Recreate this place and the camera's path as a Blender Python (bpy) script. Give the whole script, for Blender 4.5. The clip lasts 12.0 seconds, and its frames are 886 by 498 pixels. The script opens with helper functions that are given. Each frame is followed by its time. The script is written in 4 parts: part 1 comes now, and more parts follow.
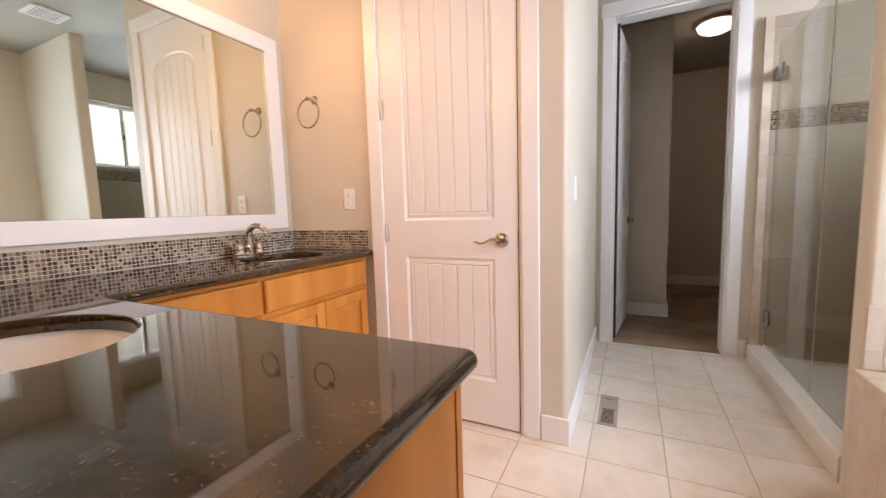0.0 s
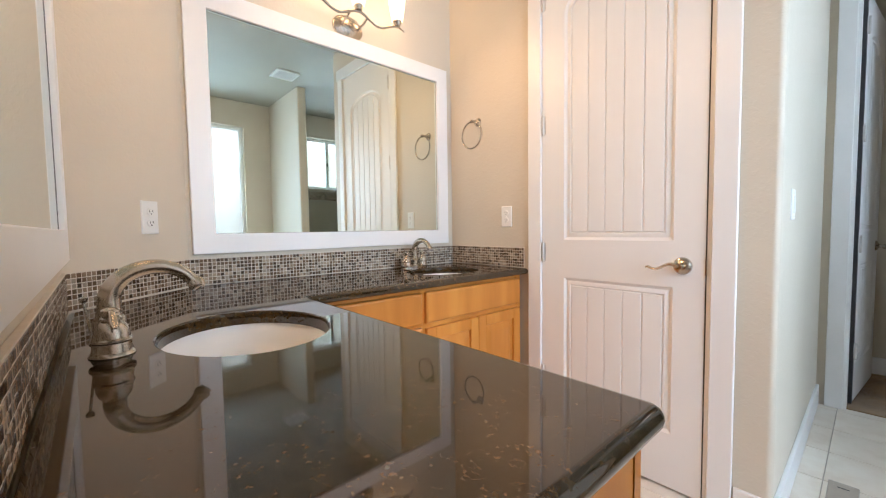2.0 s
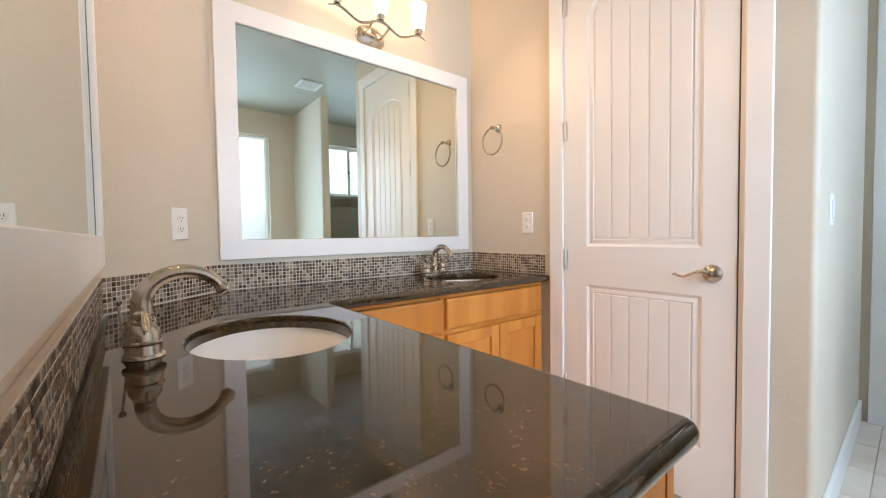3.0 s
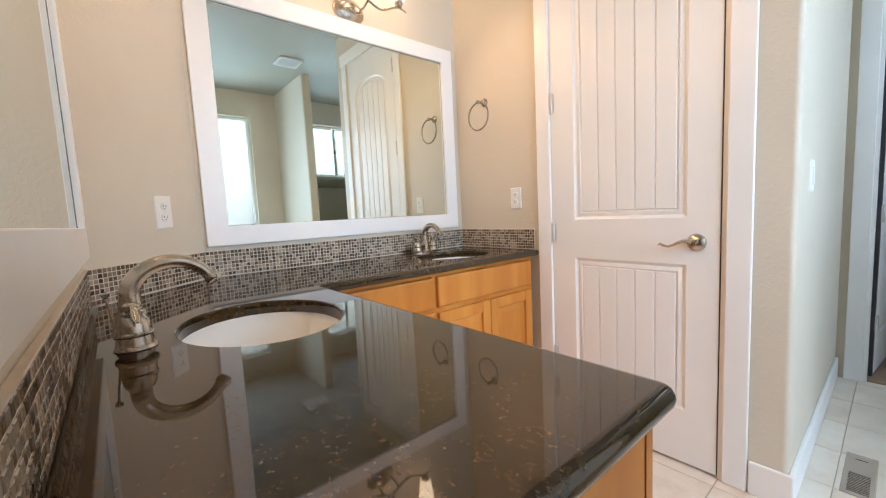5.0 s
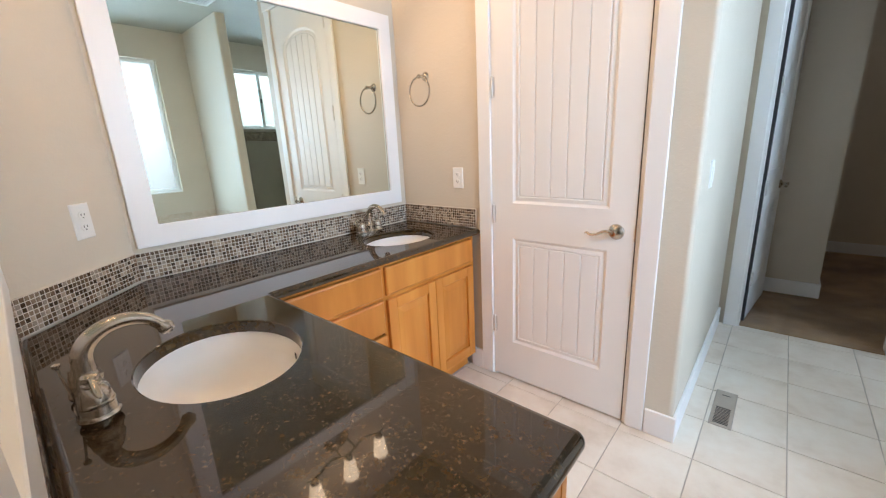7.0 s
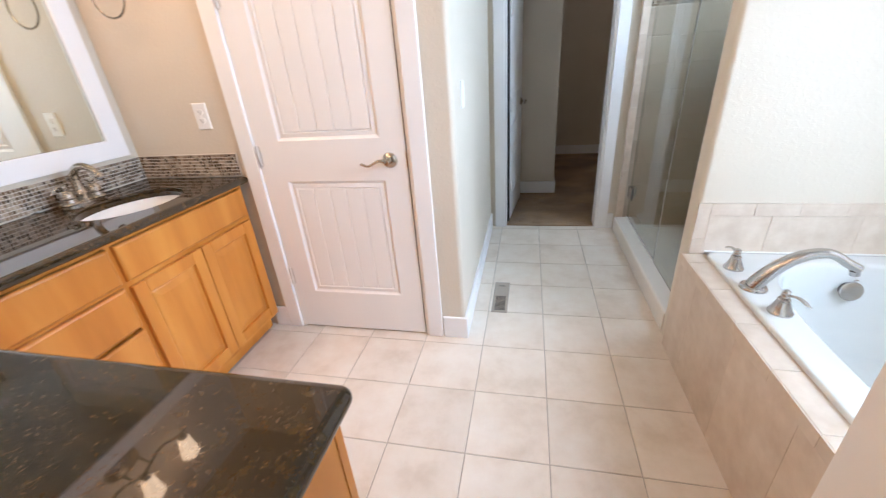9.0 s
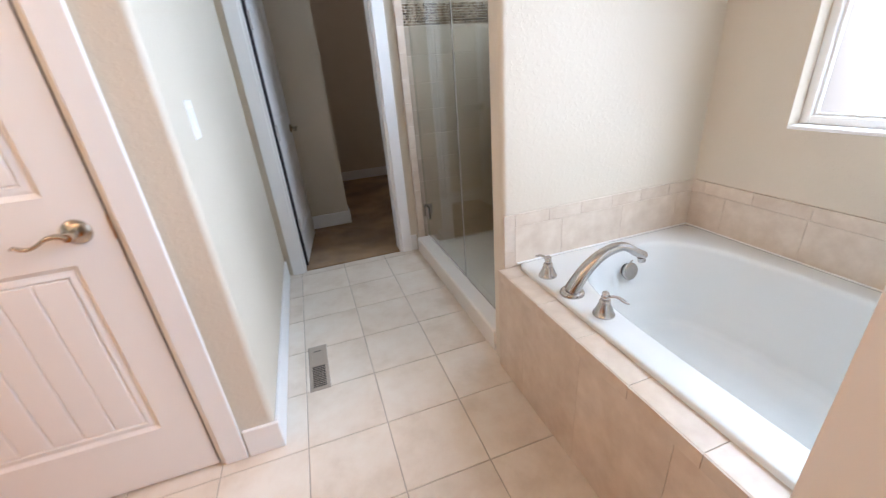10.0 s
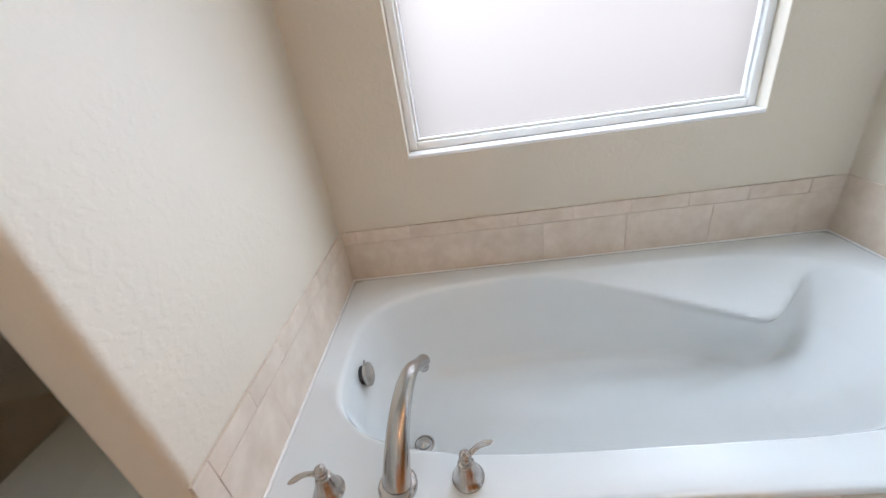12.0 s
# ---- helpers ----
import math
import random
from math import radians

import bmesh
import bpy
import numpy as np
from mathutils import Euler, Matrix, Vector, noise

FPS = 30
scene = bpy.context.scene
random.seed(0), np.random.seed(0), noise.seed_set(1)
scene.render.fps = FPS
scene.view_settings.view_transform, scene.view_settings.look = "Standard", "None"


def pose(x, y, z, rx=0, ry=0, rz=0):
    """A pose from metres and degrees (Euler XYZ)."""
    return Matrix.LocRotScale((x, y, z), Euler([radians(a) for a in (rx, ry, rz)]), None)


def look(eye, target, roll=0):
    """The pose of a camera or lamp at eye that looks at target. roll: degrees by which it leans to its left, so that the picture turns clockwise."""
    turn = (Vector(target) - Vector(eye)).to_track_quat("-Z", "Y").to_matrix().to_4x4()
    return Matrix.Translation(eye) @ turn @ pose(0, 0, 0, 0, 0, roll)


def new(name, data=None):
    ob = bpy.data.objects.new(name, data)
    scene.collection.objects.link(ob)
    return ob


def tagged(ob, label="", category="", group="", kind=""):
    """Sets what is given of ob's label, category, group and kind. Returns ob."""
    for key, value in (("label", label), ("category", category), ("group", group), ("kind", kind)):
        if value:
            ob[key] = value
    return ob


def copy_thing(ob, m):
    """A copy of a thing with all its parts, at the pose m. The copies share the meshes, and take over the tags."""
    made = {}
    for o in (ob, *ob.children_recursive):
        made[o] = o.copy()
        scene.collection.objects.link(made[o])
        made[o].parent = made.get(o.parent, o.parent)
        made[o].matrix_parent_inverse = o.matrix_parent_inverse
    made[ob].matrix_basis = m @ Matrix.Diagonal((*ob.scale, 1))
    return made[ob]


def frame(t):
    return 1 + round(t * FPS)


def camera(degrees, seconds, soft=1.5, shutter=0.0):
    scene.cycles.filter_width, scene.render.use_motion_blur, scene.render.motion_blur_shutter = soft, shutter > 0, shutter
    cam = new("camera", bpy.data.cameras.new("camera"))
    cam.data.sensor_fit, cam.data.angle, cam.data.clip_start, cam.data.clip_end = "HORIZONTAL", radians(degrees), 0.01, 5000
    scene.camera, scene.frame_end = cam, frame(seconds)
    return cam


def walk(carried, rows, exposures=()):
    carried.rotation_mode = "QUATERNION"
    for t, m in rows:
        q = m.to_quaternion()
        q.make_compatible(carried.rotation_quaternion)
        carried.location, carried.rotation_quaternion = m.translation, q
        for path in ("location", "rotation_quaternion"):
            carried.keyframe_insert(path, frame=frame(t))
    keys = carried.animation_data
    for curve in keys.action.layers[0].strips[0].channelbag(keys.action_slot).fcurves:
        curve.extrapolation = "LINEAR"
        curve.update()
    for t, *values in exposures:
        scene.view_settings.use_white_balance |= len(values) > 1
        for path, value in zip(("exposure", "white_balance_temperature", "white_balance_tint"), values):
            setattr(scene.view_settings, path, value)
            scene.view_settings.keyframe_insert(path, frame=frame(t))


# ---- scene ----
cam = camera(97.7, 12.0, soft=1.15, shutter=0.2)
PATH = [
    (0, (0.461, 0.601, 1.092), (-0.412, 2.39, 0.89), -1.7),
    (0.5, (0.444, 0.608, 1.106), (-0.728, 2.219, 0.927), -1.5),
    (1, (0.431, 0.611, 1.103), (-0.882, 2.112, 0.951), -1.2),
    (1.5, (0.427, 0.612, 1.104), (-0.986, 2.021, 0.976), -1.0),
    (2, (0.423, 0.615, 1.104), (-1.064, 1.948, 0.998), -0.8),
    (2.5, (0.417, 0.613, 1.103), (-1.118, 1.893, 1.024), -0.7),
    (2.7, (0.416, 0.613, 1.103), (-1.135, 1.874, 1.033), -0.7),
    (4.5, (0.426, 0.615, 1.106), (-1.116, 1.882, 0.976), -2.1),
    (5, (0.427, 0.617, 1.109), (-1.094, 1.902, 0.919), -2.8),
    (5.5, (0.428, 0.611, 1.149), (-1.068, 1.914, 0.898), -3.3),
    (6, (0.435, 0.6, 1.211), (-1.022, 1.932, 0.893), -3.3),
    (6.5, (0.442, 0.589, 1.278), (-0.947, 1.97, 0.873), -3.1),
    (6.7, (0.443, 0.589, 1.306), (-0.909, 1.995, 0.864), -2.9),
    (8.3, (0.455, 0.628, 1.37), (-0.381, 2.265, 0.581), -3.8),
    (8.5, (0.471, 0.642, 1.36), (-0.285, 2.303, 0.542), -4.1),
    (9, (0.51, 0.732, 1.309), (0.091, 2.487, 0.445), -4.5),
    (9.5, (0.528, 0.911, 1.264), (0.577, 2.72, 0.414), -4.7),
    (10, (0.534, 1.123, 1.246), (1.083, 2.862, 0.425), -4.8),
    (10.5, (0.615, 1.386, 1.252), (1.576, 2.924, 0.409), -6.0),
    (11, (0.679, 1.617, 1.248), (2.044, 2.791, 0.377), -7.1),
    (11.5, (0.728, 1.798, 1.27), (2.37, 2.494, 0.366), -8.8),
    (12, (0.823, 1.882, 1.311), (2.587, 2.05, 0.384), -8.9),
]
walk(cam, [(t, look(eye, target, roll)) for t, eye, target, roll in PATH],
     exposures=[(0.0, -0.62, 6600, 31), (0.5, -0.63, 6050, 21), (1.0, -0.62, 5750, 18), (2.5, -0.62, 5680, 17), (6.5, -0.64, 5540, 16), (8.5, -0.38, 5400, 17), (9.5, -0.43, 5830, 25),
                (10.0, -0.57, 5850, 25), (10.5, -0.7, 5930, 26), (11.0, -0.83, 6030, 25), (11.5, -0.85, 5980, 25), (12.0, -1.01, 5930, 24)])

# ---------------------------------------------------------------- world and lights
world = bpy.data.worlds.new("sky")
scene.world = world
world.use_nodes = True
wn = world.node_tree.nodes
sky = wn.new("ShaderNodeTexSky")
sky.sky_type = "NISHITA"
sky.sun_disc = False
sky.sun_elevation, sky.sun_rotation = radians(48), radians(200)
wn["Background"].inputs["Strength"].default_value = 0.12
world.node_tree.links.new(sky.outputs["Color"], wn["Background"].inputs["Color"])

sun = new("sun", bpy.data.lights.new("sun", "SUN"))
sun.data.energy, sun.data.angle, sun.data.color = 1.0, radians(12), (1.0, 0.96, 0.9)
sun.matrix_world = look((-6, -8, 12), (0, 0, 0))


def window_light(name, y0, y1, z0, z1, power):
    """Daylight from the sky outside a window of the east wall, falling in at a slant."""
    ob = new(name, bpy.data.lights.new(name, "AREA"))
    y, z = (y0 + y1) / 2, (z0 + z1) / 2
    ob.data.shape, ob.data.size, ob.data.size_y = "RECTANGLE", y1 - y0 + 1.7, z1 - z0 + 0.5
    ob.data.energy, ob.data.color = power, (0.74, 0.925, 1.0)
    ob.matrix_world = look((2.52, y, z + 0.22), (1.52, y, z - 0.03))
    return ob


window_light("tub_window_daylight", 0.93, 2.05, 1.03, 2.40, 410)
window_light("shower_window_daylight", 2.88, 3.58, 1.76, 2.38, 340)


def bulb(name, place, power, size, colour):
    ob = new(name, bpy.data.lights.new(name, "POINT"))
    ob.data.energy, ob.data.shadow_soft_size, ob.data.color = power, size, colour
    ob.location = place
    return ob


WARM = (1.0, 0.56, 0.24)


def shade_light(place, away, power=12.0):
    """A bulb in one opal shade of a sconce; the shade sends its light out and down into the room."""
    ob = new("sconce_bulb", bpy.data.lights.new("sconce_bulb", "SPOT"))
    ob.data.energy, ob.data.shadow_soft_size, ob.data.color = power, 0.022, WARM
    ob.data.spot_size, ob.data.spot_blend = radians(165), 1.0
    x, y, z = place
    ob.matrix_world = look((x + away[0] * 0.02, y + away[1] * 0.02, z), (x + away[0] * 0.5, y + away[1] * 0.5, z - 0.9))
    return ob


for y in (1.398, 1.628, 1.858):
    shade_light((-1.302, y, 2.27), (1, 0))
    bulb("shade_glow", (-1.302, y, 2.31), 1.9, 0.03, WARM)
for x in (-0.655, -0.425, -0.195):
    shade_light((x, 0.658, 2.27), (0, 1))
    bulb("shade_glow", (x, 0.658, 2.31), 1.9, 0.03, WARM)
bulb("closet_bulb", (1.13, 5.08, 2.66), 0.8, 0.05, (1.0, 0.84, 0.64))

# ---------------------------------------------------------------- materials


def material(name):
    m = bpy.data.materials.new(name)
    m.use_nodes = True
    nodes, links = m.node_tree.nodes, m.node_tree.links
    return m, nodes, links, nodes["Principled BSDF"]


def rgba(c):
    return (c[0], c[1], c[2], 1.0)


def ramp(nodes, stops):
    r = nodes.new("ShaderNodeValToRGB")
    while len(r.color_ramp.elements) < len(stops):
        r.color_ramp.elements.new(0.5)
    for e, (p, c) in zip(r.color_ramp.elements, stops):
        e.position, e.color = p, rgba(c)
    return r


def noise_node(nodes, links, scale, detail=3.0, rough=0.55, coords="Object", stretch=None):
    tc = nodes.new("ShaderNodeTexCoord")
    n = nodes.new("ShaderNodeTexNoise")
    n.inputs["Scale"].default_value, n.inputs["Detail"].default_value, n.inputs["Roughness"].default_value = scale, detail, rough
    if stretch:
        mp = nodes.new("ShaderNodeMapping")
        mp.inputs["Scale"].default_value = stretch
        links.new(tc.outputs[coords], mp.inputs["Vector"])
        links.new(mp.outputs["Vector"], n.inputs["Vector"])
    else:
        links.new(tc.outputs[coords], n.inputs["Vector"])
    return n


def bumped(nodes, links, bsdf, source, strength, distance):
    b = nodes.new("ShaderNodeBump")
    b.inputs["Strength"].default_value, b.inputs["Distance"].default_value = strength, distance
    links.new(source, b.inputs["Height"])
    links.new(b.outputs["Normal"], bsdf.inputs["Normal"])
    return b


def surface(name, a, b, scale, rough, bump_scale=0, bump=0.0, dist=0.002, metal=0.0, detail=3.0, stretch=None, coat=0.0, spread=0.2, rough2=None):
    """A plain surface: two close colours mixed by noise, with fine relief."""
    m, nodes, links, bsdf = material(name)
    n = noise_node(nodes, links, scale, detail, stretch=stretch)
    r = ramp(nodes, [(0.5 - spread, a), (0.5 + spread, b)])
    links.new(n.outputs["Fac"], r.inputs["Fac"])
    links.new(r.outputs["Color"], bsdf.inputs["Base Color"])
    bsdf.inputs["Roughness"].default_value, bsdf.inputs["Metallic"].default_value = rough, metal
    bsdf.inputs["Coat Weight"].default_value = coat
    if rough2 is not None:
        mr = nodes.new("ShaderNodeMapRange")
        mr.inputs["To Min"].default_value, mr.inputs["To Max"].default_value = rough, rough2
        links.new(n.outputs["Fac"], mr.inputs["Value"])
        links.new(mr.outputs["Result"], bsdf.inputs["Roughness"])
    if bump:
        n2 = noise_node(nodes, links, bump_scale, 2.0)
        bumped(nodes, links, bsdf, n2.outputs["Fac"], bump, dist)
    return m


def wall_material():
    """Eggshell paint over a knocked-down plaster texture."""
    m, nodes, links, bsdf = material("beige_wall_paint")
    n = noise_node(nodes, links, 1.3, 3)
    r = ramp(nodes, [(0.3, (0.605, 0.537, 0.432)), (0.7, (0.645, 0.577, 0.47))])
    links.new(n.outputs["Fac"], r.inputs["Fac"])
    links.new(r.outputs["Color"], bsdf.inputs["Base Color"])
    bsdf.inputs["Roughness"].default_value = 0.5
    blot = noise_node(nodes, links, 58, 3, 0.5)
    flat = ramp(nodes, [(0.50, (0, 0, 0)), (0.60, (1, 1, 1))])
    links.new(blot.outputs["Fac"], flat.inputs["Fac"])
    fine = noise_node(nodes, links, 140, 2, 0.5)
    add = nodes.new("ShaderNodeMath")
    add.operation = "MULTIPLY_ADD"
    add.inputs[1].default_value = 0.5
    links.new(fine.outputs["Fac"], add.inputs[0])
    links.new(flat.outputs["Color"], add.inputs[2])
    bumped(nodes, links, bsdf, add.outputs["Value"], 0.19, 0.0018)
    return m


WALL = wall_material()
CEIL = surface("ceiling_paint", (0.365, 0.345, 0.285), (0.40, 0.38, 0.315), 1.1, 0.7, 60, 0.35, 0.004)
TRIM = surface("white_trim_paint", (0.82, 0.812, 0.80), (0.85, 0.842, 0.83), 3.0, 0.32, 40, 0.06, 0.001)
DOOR = surface("white_door_paint", (0.815, 0.805, 0.79), (0.845, 0.835, 0.82), 2.5, 0.34, 220, 0.10, 0.0008, stretch=(1, 1, 0.1))
PORCELAIN = surface("white_porcelain", (0.85, 0.84, 0.815), (0.87, 0.86, 0.835), 2.0, 0.05, coat=0.6)
ACRYLIC = surface("white_tub_acrylic", (0.64, 0.648, 0.626), (0.675, 0.683, 0.66), 1.5, 0.08, coat=0.3)
BISCUIT = surface("biscuit_acrylic", (0.70, 0.655, 0.585), (0.74, 0.695, 0.625), 1.5, 0.16)
NICKEL = surface("brushed_nickel", (0.52, 0.475, 0.415), (0.57, 0.525, 0.46), 300, 0.20, metal=1.0, rough2=0.25)
STEEL = surface("polished_nickel", (0.50, 0.475, 0.455), (0.54, 0.515, 0.49), 300, 0.2, metal=1.0, rough2=0.28)
HINGE = surface("satin_nickel_hinge", (0.66, 0.64, 0.61), (0.72, 0.70, 0.67), 20, 0.42, metal=0.7)
BRONZE = surface("bronze_fixture", (0.30, 0.22, 0.15), (0.38, 0.29, 0.21), 40, 0.3, metal=1.0)
PLASTIC = surface("white_plastic", (0.80, 0.79, 0.76), (0.82, 0.81, 0.78), 5.0, 0.35)
DARK = surface("dark_slot", (0.02, 0.02, 0.02), (0.03, 0.028, 0.025), 5.0, 0.6)
GROUT = surface("tile_grout", (0.42, 0.36, 0.295), (0.49, 0.43, 0.355), 25, 0.85, 300, 0.3, 0.001)
PALE_GROUT = surface("pale_grout", (0.58, 0.52, 0.435), (0.64, 0.58, 0.49), 40, 0.85, 300, 0.3, 0.001)
SHOWER_GROUT = surface("shower_grout", (0.46, 0.40, 0.32), (0.52, 0.455, 0.37), 40, 0.8, 300, 0.3, 0.001)
CAULK = surface("white_caulk", (0.74, 0.72, 0.68), (0.79, 0.77, 0.73), 12, 0.5)
TAN_GROUT = surface("tan_grout", (0.60, 0.505, 0.41), (0.65, 0.555, 0.455), 30, 0.8, 300, 0.3, 0.001)
VENT = surface("almond_metal", (0.34, 0.285, 0.23), (0.39, 0.33, 0.265), 10, 0.4)
# Gasket rubber; also the black of the strips drawn as door-gap shadow.
RUBBER_AND_SHADOW = surface("black_gasket_and_gap_shadow", (0.02, 0.02, 0.02), (0.035, 0.03, 0.03), 10, 0.5)
BARE = surface("outdoor_ground", (0.30, 0.25, 0.19), (0.38, 0.32, 0.24), 0.6, 0.9)


def tile_material(name, dark, mid, light, rough, cloud=5.5):
    """Ceramic tile: cloudy mottling, each piece a little different."""
    m, nodes, links, bsdf = material(name)
    tc = nodes.new("ShaderNodeTexCoord")
    info = nodes.new("ShaderNodeObjectInfo")
    geo = nodes.new("ShaderNodeNewGeometry")
    shift = nodes.new("ShaderNodeVectorMath")
    shift.operation = "ADD"
    both = nodes.new("ShaderNodeMath")
    both.operation = "MULTIPLY_ADD"
    both.inputs[1].default_value = 37.0
    links.new(info.outputs["Random"], both.inputs[0])
    links.new(geo.outputs["Random Per Island"], both.inputs[2])
    links.new(geo.outputs["Position"], shift.inputs[0])
    links.new(both.outputs["Value"], shift.inputs[1])
    n = nodes.new("ShaderNodeTexNoise")
    n.inputs["Scale"].default_value, n.inputs["Detail"].default_value, n.inputs["Roughness"].default_value = cloud, 7.0, 0.62
    links.new(shift.outputs["Vector"], n.inputs["Vector"])
    r = ramp(nodes, [(0.30, dark), (0.5, mid), (0.68, light)])
    links.new(n.outputs["Fac"], r.inputs["Fac"])
    hsv = nodes.new("ShaderNodeHueSaturation")
    mr = nodes.new("ShaderNodeMapRange")
    mr.inputs["To Min"].default_value, mr.inputs["To Max"].default_value = 0.94, 1.04
    links.new(info.outputs["Random"], mr.inputs["Value"])
    links.new(mr.outputs["Result"], hsv.inputs["Value"])
    links.new(r.outputs["Color"], hsv.inputs["Color"])
    links.new(hsv.outputs["Color"], bsdf.inputs["Base Color"])
    bsdf.inputs["Roughness"].default_value = rough
    n2 = nodes.new("ShaderNodeTexNoise")
    n2.inputs["Scale"].default_value = 30.0
    links.new(shift.outputs["Vector"], n2.inputs["Vector"])
    bumped(nodes, links, bsdf, n2.outputs["Fac"], 0.12, 0.002)
    return m


FLOOR_TILE = tile_material("cream_floor_tile", (0.64, 0.54, 0.43), (0.735, 0.645, 0.54), (0.78, 0.71, 0.615), 0.28)
TUB_TILE = tile_material("sandstone_tub_tile", (0.55, 0.445, 0.345), (0.61, 0.51, 0.408), (0.665, 0.57, 0.468), 0.30, 12.0)
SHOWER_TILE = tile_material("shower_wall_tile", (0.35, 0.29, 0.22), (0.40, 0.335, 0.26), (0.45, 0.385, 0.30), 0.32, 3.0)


def mosaic_material():
    m, nodes, links, bsdf = material("glass_stone_mosaic")
    info = nodes.new("ShaderNodeObjectInfo")
    geo = nodes.new("ShaderNodeNewGeometry")
    add = nodes.new("ShaderNodeMath")
    add.operation = "ADD"
    links.new(info.outputs["Random"], add.inputs[0])
    links.new(geo.outputs["Random Per Island"], add.inputs[1])
    fr = nodes.new("ShaderNodeMath")
    fr.operation = "FRACT"
    links.new(add.outputs["Value"], fr.inputs[0])
    r = ramp(nodes, [(0.0, (0.050, 0.032, 0.019)), (0.22, (0.11, 0.073, 0.044)), (0.40, (0.24, 0.175, 0.118)), (0.58, (0.38, 0.305, 0.225)), (0.70, (0.30, 0.255, 0.20)), (0.84, (0.15, 0.095, 0.056))])
    r.color_ramp.interpolation = "CONSTANT"
    links.new(fr.outputs["Value"], r.inputs["Fac"])
    n = noise_node(nodes, links, 180, 3)
    mx = nodes.new("ShaderNodeMixRGB")
    mx.blend_type = "OVERLAY"
    mx.inputs["Fac"].default_value = 0.35
    links.new(r.outputs["Color"], mx.inputs["Color1"])
    links.new(n.outputs["Fac"], mx.inputs["Color2"])
    links.new(mx.outputs["Color"], bsdf.inputs["Base Color"])
    bsdf.inputs["Roughness"].default_value = 0.16
    return m


MOSAIC = mosaic_material()


def granite_material():
    m, nodes, links, bsdf = material("polished_dark_granite")
    n = noise_node(nodes, links, 42, 7, 0.75)
    r = ramp(nodes, [(0.34, (0.013, 0.0075, 0.003)), (0.56, (0.042, 0.025, 0.009)), (0.78, (0.085, 0.054, 0.021))])
    links.new(n.outputs["Fac"], r.inputs["Fac"])
    tc = nodes.new("ShaderNodeTexCoord")
    v = nodes.new("ShaderNodeTexVoronoi")
    v.inputs["Scale"].default_value = 48
    links.new(tc.outputs["Object"], v.inputs["Vector"])
    grain = noise_node(nodes, links, 150, 5, 0.65)
    fleck = ramp(nodes, [(0.58, (0, 0, 0)), (0.70, (1, 1, 1))])
    links.new(grain.outputs["Fac"], fleck.inputs["Fac"])
    sel = nodes.new("ShaderNodeSeparateColor")
    links.new(v.outputs["Color"], sel.inputs["Color"])
    few = nodes.new("ShaderNodeMath")
    few.operation = "GREATER_THAN"
    few.inputs[1].default_value = 0.46
    links.new(sel.outputs["Red"], few.inputs[0])
    both = nodes.new("ShaderNodeMath")
    both.operation = "MULTIPLY"
    links.new(fleck.outputs["Color"], both.inputs[0])
    links.new(few.outputs["Value"], both.inputs[1])
    mx = nodes.new("ShaderNodeMixRGB")
    links.new(both.outputs["Value"], mx.inputs["Fac"])
    links.new(r.outputs["Color"], mx.inputs["Color1"])
    mx.inputs["Color2"].default_value = (0.165, 0.11, 0.057, 1)
    links.new(mx.outputs["Color"], bsdf.inputs["Base Color"])
    bsdf.inputs["Roughness"].default_value = 0.035
    bsdf.inputs["IOR"].default_value = 1.64
    return m


GRANITE = granite_material()


def wood_material():
    """Honey-stained maple; the grain runs along each piece's z."""
    m, nodes, links, bsdf = material("honey_maple")
    tc = nodes.new("ShaderNodeTexCoord")
    info = nodes.new("ShaderNodeObjectInfo")
    mp = nodes.new("ShaderNodeMapping")
    mp.inputs["Scale"].default_value = (1.0, 1.0, 0.13)
    off = nodes.new("ShaderNodeVectorMath")
    off.operation = "ADD"
    mul = nodes.new("ShaderNodeMath")
    mul.operation = "MULTIPLY"
    mul.inputs[1].default_value = 9.0
    links.new(info.outputs["Random"], mul.inputs[0])
    links.new(tc.outputs["Object"], off.inputs[0])
    links.new(mul.outputs["Value"], off.inputs[1])
    links.new(off.outputs["Vector"], mp.inputs["Vector"])
    n = nodes.new("ShaderNodeTexNoise")
    n.inputs["Scale"].default_value, n.inputs["Detail"].default_value = 9.0, 6.0
    links.new(mp.outputs["Vector"], n.inputs["Vector"])
    r = ramp(nodes, [(0.32, (0.47, 0.158, 0.017)), (0.5, (0.565, 0.205, 0.027)), (0.68, (0.64, 0.262, 0.042))])
    links.new(n.outputs["Fac"], r.inputs["Fac"])
    links.new(r.outputs["Color"], bsdf.inputs["Base Color"])
    bsdf.inputs["Roughness"].default_value = 0.34
    n2 = nodes.new("ShaderNodeTexNoise")
    n2.inputs["Scale"].default_value = 160.0
    links.new(mp.outputs["Vector"], n2.inputs["Vector"])
    bumped(nodes, links, bsdf, n2.outputs["Fac"], 0.05, 0.001)
    return m


WOOD = wood_material()


def carpet_material():
    m, nodes, links, bsdf = material("brown_carpet")
    n = noise_node(nodes, links, 2.2, 4, 0.6)
    fine = noise_node(nodes, links, 260, 2, 0.6)
    r = ramp(nodes, [(0.38, (0.17, 0.087, 0.027)), (0.62, (0.40, 0.235, 0.09))])
    links.new(n.outputs["Fac"], r.inputs["Fac"])
    links.new(r.outputs["Color"], bsdf.inputs["Base Color"])
    bsdf.inputs["Roughness"].default_value = 0.95
    bsdf.inputs["Sheen Weight"].default_value = 0.3
    bumped(nodes, links, bsdf, fine.outputs["Fac"], 0.9, 0.01)
    return m


CARPET = carpet_material()


